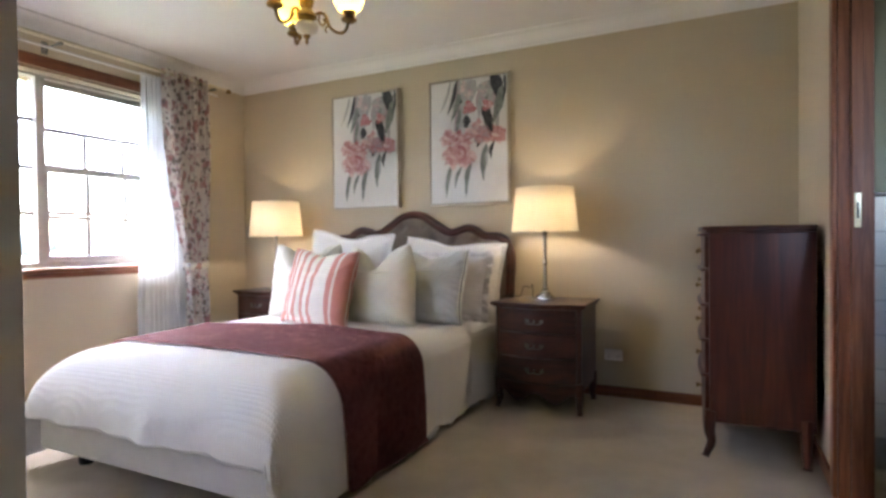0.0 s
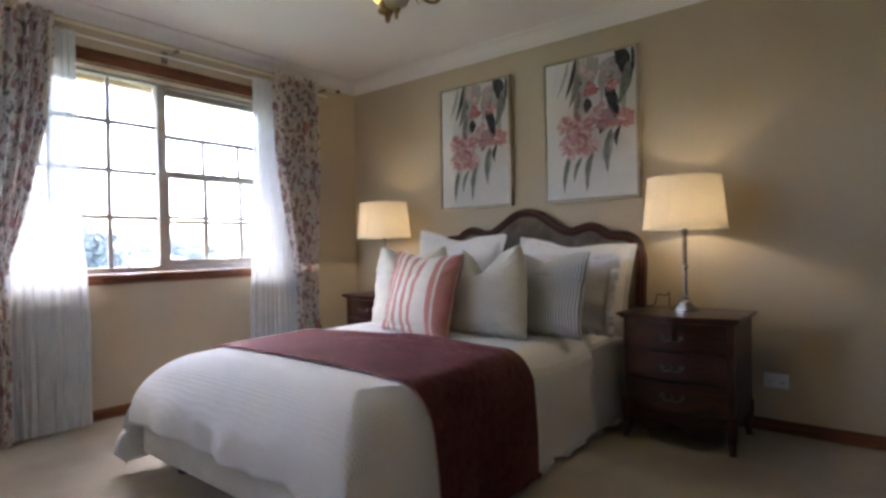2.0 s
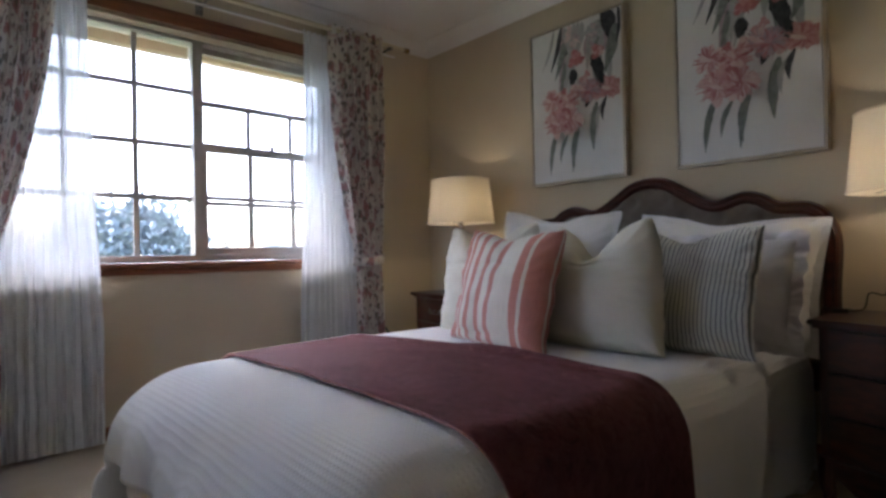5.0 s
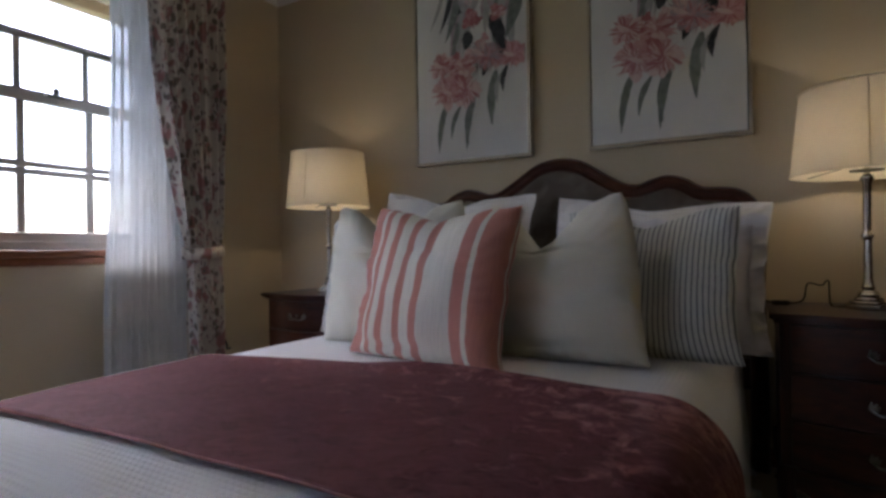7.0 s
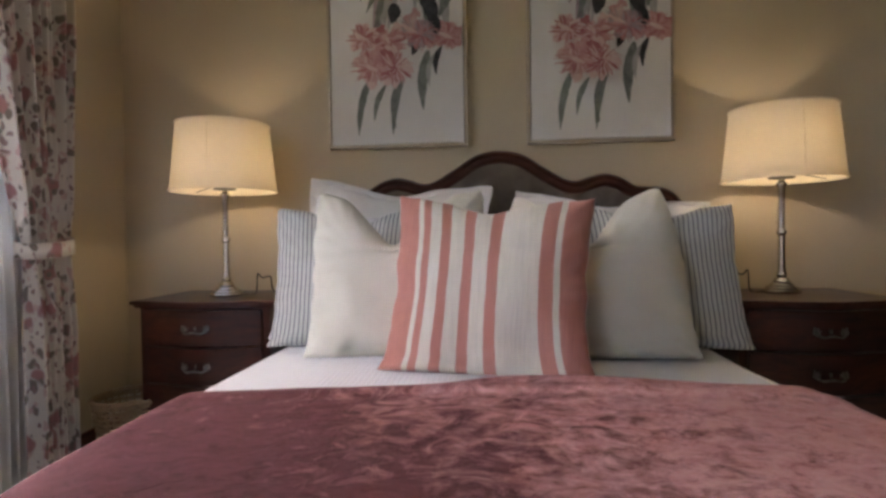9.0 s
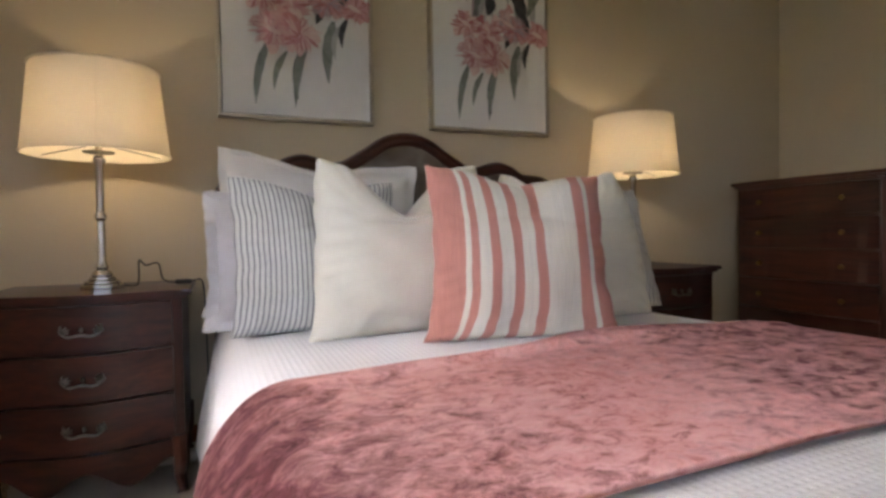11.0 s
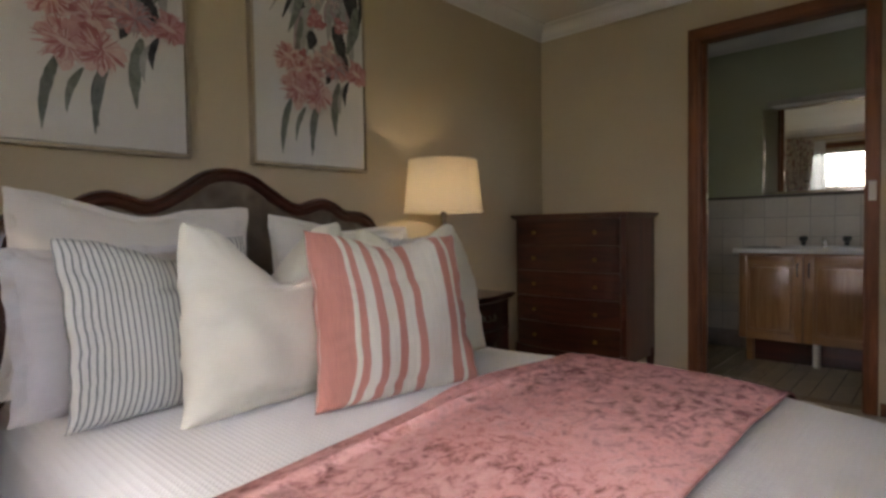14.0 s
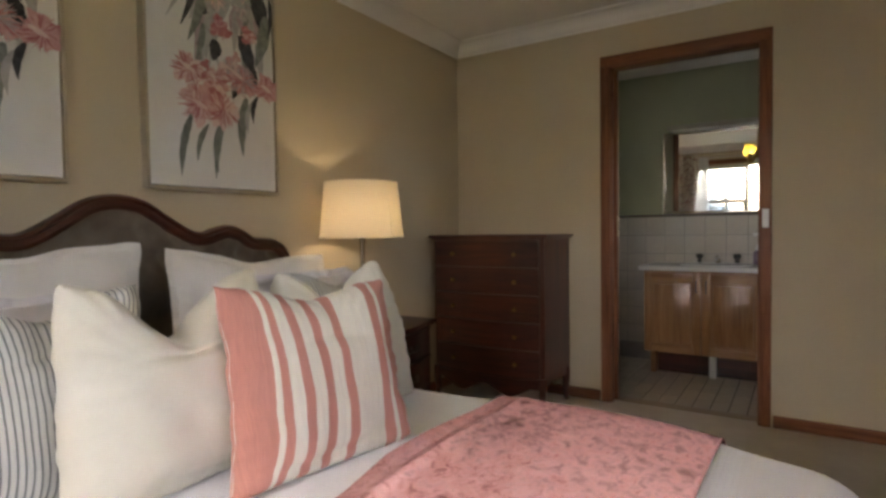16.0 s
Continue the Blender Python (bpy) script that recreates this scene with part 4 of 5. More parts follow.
def pillow(name, w, h, d, mat, label, group="", chop=0.0, flange=0.0, seed=0, ears=0.06, n=56, frill=0.0, pinch=0.0):
    """A filled cushion that stands on its lower edge, its face towards -y: pointed corners, a soft belly, wrinkles at the seams."""
    v, f = [], []
    for side in (-1, 1):
        for j in range(n + 1):
            for i in range(n + 1):
                u, q = 2 * i / n - 1, 2 * j / n - 1
                cu, cq = (u / (1 - flange), q / (1 - flange)) if flange else (u, q)
                swell = (max(0, 1 - min(abs(cu), 1) ** 2.6) * max(0, 1 - min(abs(cq), 1) ** 2.6)) ** 0.45
                swell *= 0.80 + 0.20 * (1 - cq) * 0.5 + 0.06 * ripple(u * 1.3 + seed, q * 1.3, 4.0)
                bow_u, bow_q = 1 - abs(q) ** 2.6, 1 - abs(u) ** 2.6
                x = u * w / 2 * (1 - ears * bow_u) * (1 + 0.07 * max(0, -q) ** 5)
                z = h / 2 + q * h / 2 * (1 - ears * bow_q * (1.0 if q > 0 else 0.35))
                y = side * d / 2 * swell
                x *= 1 - pinch * max(0, q + 0.2) ** 2
                tip = (abs(u) * abs(q)) ** 5
                x *= 1 - 0.045 * tip
                z -= 0.045 * tip * h * (1 if q > 0 else -0.3) * 0.5
                y += side * 0.010 * (abs(u) * abs(q)) ** 3 * (1 - edge_of(u, q) ** 10)
                edge = max(abs(u), abs(q))
                rim = edge ** 6 * (1 - edge ** 16)
                if chop:
                    c = math.exp(-(abs(u + 0.06 * math.sin(seed)) / 0.40) ** 1.6) * max(0, (q + 0.05) / 1.05) ** 1.7
                    z -= chop * c
                    y *= 1 - 0.30 * c
                    x += 0.05 * w * c * u
                    y += side * 0.013 * math.sin(8 * math.atan2(u, 1.1 - q) + seed) * max(0, q + 0.2) * (1 - abs(u)) * min(1, chop / 0.1) * swell
                    y -= side * 0.012 * math.exp(-((q - 0.42 + 0.25 * abs(u)) / 0.06) ** 2) * math.exp(-(u / 0.45) ** 2) * min(1, chop / 0.1)
                along = math.atan2(q, u)
                wr = 0.007 * ripple(u * 3.0 + seed, q * 3.0, side * 2.0) * swell + 0.006 * math.sin(13 * u * q + seed) * edge ** 3 * (1 - edge ** 8)
                wr += 0.0045 * math.sin(34 * along + 5 * ripple(2 * u, 2 * q, seed)) * rim
                wr -= 0.010 * math.exp(-((q + 0.80 + 0.05 * math.sin(3 * u + seed)) / 0.05) ** 2) * (1 - u * u) * (0.5 + 0.5 * math.sin(2.3 * u + seed))
                y += side * wr * 1.3 + 0.012 * ripple(u * 2, q * 2, seed + 5.0) * edge ** 2
                x += 0.006 * ripple(q * 4, seed, 1.0) * abs(u) ** 4
                if frill:  # the gathered border stands in flutes
                    out = max(0, edge - 1 + flange) / flange * (0.6 + 0.5 * ripple(2.3 * u, 2.9 * q, seed + 1.0))
                    run = u if abs(q) > abs(u) else q
                    y += frill * out * math.sin(21 * run + 4.5 * ripple(2.2 * u, 2.2 * q, seed))
                z += 0.006 * ripple(u * 4, seed, 9.0) * max(0, q) ** 4
                v.append((x, y, z))
    m = (n + 1) ** 2
    for j in range(n):
        for i in range(n):
            k = j * (n + 1) + i
            f.append((k, k + 1, k + n + 2, k + n + 1))
            f.append((m + k, m + k + n + 1, m + k + n + 2, m + k + 1))
    bm = bmesh.new()
    bv = [bm.verts.new(p) for p in v]
    uv = bm.loops.layers.uv.new("weave")
    for q in f:
        face = bm.faces.new([bv[k] for k in q])
        for loop, k in zip(face.loops, q):
            loop[uv].uv = (k % m % (n + 1) / n, k % m // (n + 1) / n)
    border = [e for e in bm.edges if len(e.link_faces) == 1]
    bmesh.ops.remove_doubles(bm, verts=list({p for e in border for p in e.verts}), dist=0.0035)
    ob = from_bm(name, bm, mat, True)
    return tagged(ob, label, "pillow", group)


def rest(ob, x, y, z, lean, turn=0.0, roll=0.0):
    ob.matrix_world = pose(x, y, z, -lean, roll, turn)
    return ob


PZ = BED_TOP + 0.012
WHITE, QUILT, TICK, IVORY = "large white pillow with a flat flange against the headboard", "pale quilted pillow with a frilled edge", "square cushion in white and grey ticking stripes", "ivory linen cushion dented at the top"
rest(pillow("pillow", 0.78, 0.62, 0.17, M_PILLOW, WHITE, "back pillows", 0.05, 0.10, 1, 0.09), BX - 0.445, 3.78, PZ - 0.03, 10, 0, 4)
rest(pillow("pillow", 0.79, 0.545, 0.17, M_PILLOW, WHITE, "back pillows", 0.04, 0.10, 2, 0.07), BX + 0.40, 3.80, PZ - 0.03, 11, 0, 4.3)
rest(pillow("pillow", 0.62, 0.46, 0.15, M_LILAC, QUILT, "quilted pillows", 0.0, 0.12, 3, 0.06, frill=0.006), BX - 0.52, 3.58, PZ - 0.02, 16, 4, 0)
rest(pillow("pillow", 0.62, 0.46, 0.15, M_LILAC, QUILT, "quilted pillows", 0.0, 0.15, 4, 0.06, frill=0.020), BX + 0.49, 3.60, PZ - 0.02, 17, -4, 0)
rest(pillow("cushion", 0.52, 0.47, 0.16, M_TICK, TICK, "ticking cushions", 0.06, 0.0, 5, 0.075), BX - 0.497, 3.385, PZ - 0.01, 12, 4, 0)
rest(pillow("cushion", 0.53, 0.475, 0.16, M_TICK, TICK, "ticking cushions", 0.06, 0.0, 6, 0.075), BX + 0.465, 3.36, PZ - 0.01, 18, -3, 0)
rest(pillow("cushion", 0.55, 0.50, 0.23, M_CREAM, IVORY, "ivory cushions", 0.16, 0.0, 7, 0.08, pinch=0.07), BX - 0.30, 3.205, PZ - 0.01, 7, 3, 0)
rest(pillow("cushion", 0.55, 0.49, 0.22, M_CREAM, IVORY, "ivory cushions", 0.16, 0.0, 8, 0.08, pinch=0.16), BX + 0.245, 3.19, PZ - 0.01, 11, -3, -2)
rest(pillow("cushion", 0.53, 0.475, 0.20, M_CORAL, "white linen cushion with coral stripes at the front of the bed", "", 0.035, 0.0, 9, 0.10), BX - 0.062, 2.99, PZ - 0.01, 14, -7, 2.5)

# ---- bedside tables, lamps ----


def wavy(x, w):
    """A serpentine front: forward in the middle, back at the quarters, forward to the corners."""
    return -0.026 * math.cos(2 * math.pi * x / (w * 0.92)) - 0.004


def pull(name, parent, x, y, z, w=0.125):
    bm = bmesh.new()
    for s in (-1, 1):
        add_lathe(bm, [(0.004, 0), (0.006, 0.006), (0.004, 0.014)], 8, (0, 0, 0))
        for k in range(5):
            a = math.pi / 2 + s * (0.3 + 0.55 * k)
            tip = Vector((x + s * w * 0.42 + 0.030 * math.cos(a) + s * 0.006, y - 0.006, z + 0.006 + 0.018 * math.sin(a)))
            add_tube(bm, [(x + s * w * 0.42, y - 0.004, z + 0.004), tip], lambda q: 0.0055 * (1 - 0.6 * q), 6)
    for p in bm.verts:
        if abs(p.co.x) < 0.02 and abs(p.co.y) < 0.02 and abs(p.co.z) < 0.03:
            p.co += Vector((x, y - 0.006, z))
    add_tube(bm, smooth_path([(x - w * 0.42, y - 0.008, z + 0.003), (x - w * 0.25, y - 0.018, z - 0.010), (x, y - 0.02, z - 0.006), (x + w * 0.25, y - 0.018, z - 0.010), (x + w * 0.42, y - 0.008, z + 0.003)], 5), 0.0042, 7)
    return from_bm(name, bm, M_PEWTER, True, parent)


def shaped_case(name, w, d, h, drawers, leg, mat, mat_side, label, category, group="", front=wavy, handle=True, lip=0.014):
    """A case of drawers with a shaped front, a moulded top and short sabre legs. Front towards -y, back at y = 0, left to right along x."""
    t = base_of(name, label, category, group)
    xs = np.linspace(-w / 2, w / 2, 41)

    def outline(grow, back=0.0):
        return [(x * (1 + 2 * grow / w), -d + front(x, w) - grow) for x in xs] + [(w / 2 + grow, -back), (-w / 2 - grow, -back)]

    top = h - 0.03
    prism("body", outline(-0.012), leg, top, mat_side, t, 0.003)
    bm = bmesh.new()
    add_prism(bm, outline(0.004), top + 0.001, top + 0.012, 0.004)
    add_prism(bm, outline(0.016), top + 0.0125, h, 0.007)
    from_bm("top", bm, mat, True, t)
    dh = (top - leg - 0.05) / drawers
    for k in range(drawers):
        z0 = leg + 0.045 + k * dh
        ins = w / 2 - 0.035
        pts = [x for x in xs if abs(x) <= ins]
        o = [(x, -d + front(x, w) - 0.004) for x in pts] + [(pts[-1], -d + 0.05), (pts[0], -d + 0.05)]
        dr = prism("drawer", o, z0 + 0.008, z0 + dh - 0.008, mat, t, 0.006)
        o2 = [(x, -d + front(x, w) - 0.004 - lip) for x in pts] + [(pts[-1], -d + 0.02), (pts[0], -d + 0.02)]
        prism("drawer_lip", o2, z0 + dh - 0.007, z0 + dh + 0.003, mat, t, 0.004)
        if handle:
            spots = (0.0,) if w < 0.6 else (-w * 0.27, w * 0.27)
            for hx in spots:
                pull("handle", t, hx, -d + front(hx, w) - 0.006, z0 + dh * 0.5)
        else:
            for hx in (-w * 0.27, w * 0.27):
                bm = bmesh.new()
                add_lathe(bm, [(0.005, 0), (0.005, 0.012), (0.013, 0.018), (0.011, 0.026), (0.003, 0.029)], 14)
                bmesh.ops.transform(bm, matrix=pose(hx, -d + front(hx, w) - 0.006, z0 + dh * 0.5, 90), verts=bm.verts)
                from_bm("knob", bm, M_BRASS, True, t)
    # apron with a curved lower edge
    v, f = [], []
    for x in xs[2:-2]:
        s = abs(x) / (w / 2)
        low = leg - 0.045 + 0.03 * math.cos(2.4 * math.pi * s)
        y = -d + front(x, w) - 0.002
        v += [(x, y, leg + 0.04), (x, y, low), (x, y + 0.02, low), (x, y + 0.02, leg + 0.04)]
    n = len(xs) - 4
    f = [(4 * i + k, 4 * i + (k + 1) % 4, 4 * i + 4 + (k + 1) % 4, 4 * i + 4 + k) for i in range(n - 1) for k in range(4)]
    mesh_of("apron", v, f, mat, False, t)
    for sx in (-1, 1):
        for fy in (0, 1):
            bx, by = sx * (w / 2 - 0.03), (-d + front(w / 2 - 0.03, w) + 0.018 if fy else -0.035)
            bm = bmesh.new()
            out = -0.022 if fy else 0.0
            path = smooth_path([(bx, by, leg + 0.05), (bx + sx * 0.004, by + out * 0.3, leg * 0.75), (bx - sx * 0.002, by - out * 0.1, leg * 0.4), (bx + sx * 0.006, by + out * 0.8, 0.014), (bx + sx * 0.008, by + out, 0.0)], 5)
            add_tube(bm, path, lambda q: 0.030 - 0.016 * min(1, q * 1.25) + 0.008 * max(0, q - 0.85) / 0.15, 8)
            from_bm("leg", bm, mat_side, True, t)
    return t


NS_W, NS_D, NS_H = 0.55, 0.45, 0.645
nightstand = shaped_case("bedside_table", NS_W, NS_D, NS_H, 3, 0.13, M_MAHOG, M_MAHOG_Z, "mahogany bedside table with three serpentine drawers and pewter pulls", "bedside table", "bedside tables")
nightstand.matrix_world = pose(-2.525, 4.135, 0)
copy_thing(nightstand, pose(-0.285, 4.085, 0))


def table_lamp(name, group):
    t = base_of(name, "polished nickel table lamp with a glowing cream drum shade", "lamp", group)
    bm = bmesh.new()
    sq = lambda r, z0, z1: add_prism(bm, [(r * math.cos(a) * 1.3, r * math.sin(a) * 1.3) for a in np.linspace(math.pi / 8, math.pi / 8 + 2 * math.pi, 9)[:-1]], z0, z1, 0.003)
    sq(0.050, 0.0, 0.016)
    sq(0.042, 0.0165, 0.027)
    sq(0.031, 0.0275, 0.038)
    add_lathe(bm, [(0.030, 0.0385), (0.031, 0.046), (0.025, 0.056), (0.016, 0.062), (0.020, 0.070), (0.015, 0.080), (0.0125, 0.095)], 24)
    from_bm("foot", bm, M_SILVER, True, t)
    lathe("stem", [(0.0125, 0.096), (0.0115, 0.22), (0.017, 0.226), (0.019, 0.234), (0.017, 0.242), (0.0115, 0.248), (0.012, 0.40), (0.018, 0.412), (0.018, 0.422), (0.010, 0.43), (0.010, 0.47)], M_SILVER, t, 20)
    lathe("gallery", [(0.012, 0.436), (0.045, 0.440), (0.045, 0.444), (0.012, 0.447)], M_PEWTER, t, 24)
    bm = bmesh.new()
    add_lathe(bm, [(0.207, 0.430), (0.2085, 0.433), (0.181, 0.703), (0.1795, 0.706)], 72, cap=False)
    add_lathe(bm, [(0.2045, 0.432), (0.177, 0.704)], 72, cap=False)
    from_bm("shade", bm, M_SHADE, True, t)
    bm = bmesh.new()
    for z, r in ((0.433, 0.2105), (0.703, 0.1825)):
        add_tube(bm, [(r * math.cos(a), r * math.sin(a), z) for a in np.linspace(0, 2 * math.pi, 60)], 0.003, 6)
    add_tube(bm, [(0, -0.2095, 0.432), (0, -0.183, 0.704)], 0.0018, 6)
    from_bm("shade_trim", bm, M_SHADE, True, t)
    bm = bmesh.new()
    for k in range(3):
        a = 2 * math.pi * k / 3 + 0.4
        add_tube(bm, [(0.012 * math.cos(a), 0.012 * math.sin(a), 0.468), (0.203 * math.cos(a), 0.203 * math.sin(a), 0.440)], 0.0018, 6)
    from_bm("spider", bm, M_PEWTER, True, t)
    lathe("bulb_cap", [(0.012, 0.471), (0.013, 0.50), (0.009, 0.508)], M_WHITE, t, 18)
    lathe("bulb", [(0.006, 0.509), (0.012, 0.516), (0.0145, 0.526), (0.012, 0.537), (0.003, 0.544)], M_FILAMENT, t, 18)
    return t


lamp = table_lamp("table_lamp", "bedside lamps")
lamp.matrix_world = pose(-2.502, 3.856, NS_H + 0.001, 0, 0, 8)
copy_thing(lamp, pose(-0.296, 3.883, NS_H + 0.001, 0, 0, -6))
for x, way in ((-2.43, 1), (-0.37, -1)):
    cord = base_of("lamp_cord", "black lamp flex with an inline switch lying on the bedside table", "cord", "lamp cords")
    tube("flex", smooth_path([(x - way * 0.02, 3.90, NS_H + 0.005), (x + way * 0.02, 3.93, NS_H + 0.006), (x + way * 0.025, 3.94, NS_H + 0.085), (x + way * 0.045, 3.94, NS_H + 0.07), (x + way * 0.085, 3.93, NS_H + 0.075), (x + way * 0.10, 3.92, NS_H + 0.02), (x + way * 0.15, 3.90, NS_H + 0.008), (x + way * 0.19, 3.89, NS_H + 0.012), (x + way * 0.225, 3.90, NS_H + 0.006), (x + way * 0.232, 3.92, NS_H - 0.12), (x + way * 0.236, 3.98, 0.25)], 8), 0.003, M_BLACK, cord, 7)
    box("switch", x + way * 0.165 - 0.026, x + way * 0.165 + 0.026, 3.885, 3.905, NS_H + 0.003, NS_H + 0.019, M_BLACK, cord, 0.004)

# ---- chest of drawers ----
chest = shaped_case("chest_of_drawers", 0.80, 0.435, 1.075, 5, 0.165, M_MAHOG, M_MAHOG_Z, "tall mahogany chest of five drawers on sabre legs", "chest of drawers", "", lambda x, w: -0.028 * math.cos(math.pi * x / w) + 0.006, False, 0.018)
chest.matrix_world = pose(1.066, 3.692, 0, 0, 0, -90)

# ---- pictures ----
INK = [surf("painted_" + k, a, b, 40, 0.85, fine=500, relief=0.3, spec=0.15) for k, a, b in (
    ("charcoal", (0.035, 0.036, 0.042), (0.09, 0.088, 0.095)), ("grey_green", (0.14, 0.16, 0.145), (0.27, 0.29, 0.265)), ("pale_grey", (0.32, 0.32, 0.32), (0.47, 0.46, 0.45)),
    ("rose", (0.36, 0.13, 0.14), (0.50, 0.22, 0.22)), ("pink", (0.51, 0.26, 0.26), (0.63, 0.40, 0.39)), ("blush", (0.64, 0.45, 0.43), (0.72, 0.58, 0.56)), ("mauve", (0.33, 0.25, 0.27), (0.46, 0.38, 0.40)))]
CW, CH = 0.60, 0.90


def picture():
    """A botanical painting of hanging gum leaves and pink blossoms; origin at the back, centre of the lower edge."""
    t = base_of("painting", "framed canvas of pink gum blossom and grey leaves on white", "painting", "paintings over the bed")
    boxes("frame", [(-0.315, -0.303, -0.044, 0, 0, 0.92), (0.303, 0.315, -0.044, 0, 0, 0.92), (-0.303, 0.303, -0.044, 0, 0, 0.012), (-0.303, 0.303, -0.044, 0, 0.908, 0.92)], M_CHAMP, t, 0.002)
    box("liner", -0.303, 0.303, -0.012, -0.002, 0.012, 0.908, M_BLACK, t)
    box("canvas", -0.299, 0.299, -0.036, -0.012, 0.016, 0.904, M_CANVAS, t, 0.003)
    rnd = random.Random(7)
    v, f, mats = [], [], []
    layer = [0]

    def at(u, w):
        return (u - 0.5) * CW, 0.01 + (1 - w) * CH

    def leaf(u0, v0, u1, v1, width, ink, bend=0.0):
        layer[0] += 1
        y = -0.0366 - 0.00004 * layer[0]
        (x0, z0), (x1, z1) = at(u0, v0), at(u1, v1)
        d = Vector((x1 - x0, z1 - z0))
        n = Vector((-d.y, d.x)).normalized()
        b, k = len(v), 12
        for i in range(k + 1):
            s = i / k
            half_w = width * (math.sin(math.pi * min(1, s * 0.93 + 0.05) ** 0.8)) ** 0.9 * (0.9 + 0.2 * rnd.random())
            c = Vector((x0, z0)) + d * s + n * (bend * math.sin(math.pi * s) + 0.02 * bend * rnd.random())
            for sg in (-1, 1):
                q = c + n * half_w * sg
                v.append((min(max(q.x, -0.297), 0.297), y, min(max(q.y, 0.018), 0.902)))
        for i in range(k):
            f.append((b + 2 * i, b + 2 * i + 1, b + 2 * i + 3, b + 2 * i + 2))
            mats.append(ink)

    def blossom(u, w, size, strokes, inks):
        wash(u, w, size * 0.92, inks[-1])
        for k in range(5):
            wash(u + rnd.gauss(0, 0.4 * size) / CW, w + rnd.gauss(0, 0.4 * size) / CH, size * rnd.uniform(0.2, 0.42), rnd.choice(inks))
        for k in range(strokes):
            a = rnd.uniform(0, 2 * math.pi)
            r0, r1 = size * rnd.uniform(0.0, 0.45), size * rnd.uniform(0.65, 1.12)
            leaf(u + r0 * math.cos(a) / CW, w + r0 * math.sin(a) / CH, u + r1 * math.cos(a + 0.25) / CW, w + r1 * math.sin(a + 0.25) * 0.9 / CH, rnd.uniform(0.0016, 0.0045), rnd.choice(inks), rnd.uniform(-0.006, 0.006))

    def wash(u, w, size, ink):
        layer[0] += 1
        cx, cz = at(u, w)
        b, k, ph = len(v), 26, rnd.uniform(0, 6)
        for i in range(k):
            a = 2 * math.pi * i / k
            r = size * (0.8 + 0.22 * math.sin(3 * a + ph) + 0.12 * math.sin(7 * a + 2 * ph) + 0.06 * rnd.random())
            v.append((min(max(cx + r * math.cos(a), -0.297), 0.297), -0.0366 - 0.00004 * layer[0], min(max(cz + r * math.sin(a), 0.018), 0.902)))
        f.append(tuple(range(b, b + k)))
        mats.append(ink)

    for k in range(26):
        u = rnd.uniform(0.36, 0.97)
        leaf(u, rnd.uniform(-0.02, 0.10), u - rnd.uniform(-0.02, 0.12), rnd.uniform(0.22, 0.50), rnd.uniform(0.010, 0.024), rnd.choice((1, 2, 2, 6, 2)), rnd.uniform(-0.02, 0.02))
    for row in ((0.28, 0.0, 0.13, 0.26, 0.010, 2), (0.36, 0.0, 0.23, 0.28, 0.016, 0), (0.42, 0.04, 0.28, 0.34, 0.022, 1), (0.52, 0.06, 0.40, 0.20, 0.020, 0), (0.60, 0.02, 0.50, 0.24, 0.022, 2), (0.82, -0.02, 0.90, 0.20, 0.045, 0), (0.94, 0.10, 0.82, 0.38, 0.032, 1), (0.97, 0.0, 0.95, 0.22, 0.012, 0)):
        leaf(*row, 0.012)
    for row in ((0.49, 0.30, 0.47, 0.40, 0.030, 0), (0.70, 0.24, 0.80, 0.42, 0.036, 0), (0.76, 0.36, 0.82, 0.50, 0.030, 0), (0.40, 0.24, 0.34, 0.42, 0.014, 1), (0.66, 0.46, 0.62, 0.56, 0.022, 0)):
        leaf(*row, 0.006)
    for row in ((0.30, 0.66, 0.21, 0.95, 0.017, 1), (0.42, 0.70, 0.33, 0.88, 0.013, 1), (0.50, 0.70, 0.49, 0.92, 0.012, 0), (0.56, 0.62, 0.47, 0.95, 0.018, 1), (0.74, 0.54, 0.70, 0.83, 0.024, 1), (0.84, 0.52, 0.80, 0.66, 0.014, 0), (0.78, 0.56, 0.75, 0.72, 0.012, 2)):
        leaf(*row, -0.014)
    blossom(0.48, 0.10, 0.075, 46, (5, 5, 6, 2))
    blossom(0.72, 0.10, 0.060, 36, (5, 6, 2))
    blossom(0.52, 0.24, 0.055, 60, (3, 4, 3))
    blossom(0.76, 0.23, 0.045, 36, (4, 5, 3))
    blossom(0.62, 0.43, 0.070, 60, (5, 6, 4))
    blossom(0.26, 0.47, 0.075, 90, (3, 4, 3, 5))
    blossom(0.70, 0.47, 0.075, 90, (3, 4, 6))
    blossom(0.90, 0.48, 0.068, 80, (3, 4, 4))
    blossom(0.47, 0.50, 0.075, 90, (4, 5, 4, 3))
    blossom(0.33, 0.62, 0.095, 150, (3, 4, 4, 5))
    blossom(0.50, 0.63, 0.085, 100, (3, 4, 5))
    for u, w in ((0.25, 0.475), (0.33, 0.63), (0.48, 0.54), (0.88, 0.485), (0.62, 0.45)):
        leaf(u - 0.05, w - 0.015, u + 0.05, w + 0.015, 0.010, 5)
    d = bpy.data.meshes.new("brushwork")
    d.from_pydata(v, [], f)
    for m in INK:
        d.materials.append(m)
    d.polygons.foreach_set("material_index", mats)
    ob = new("brushwork", d)
    ob.parent = t
    return t


art = picture()
art.matrix_world = pose(-1.822, NORTH - 0.002, 1.286)
copy_thing(art, pose(-0.926, NORTH - 0.002, 1.286))

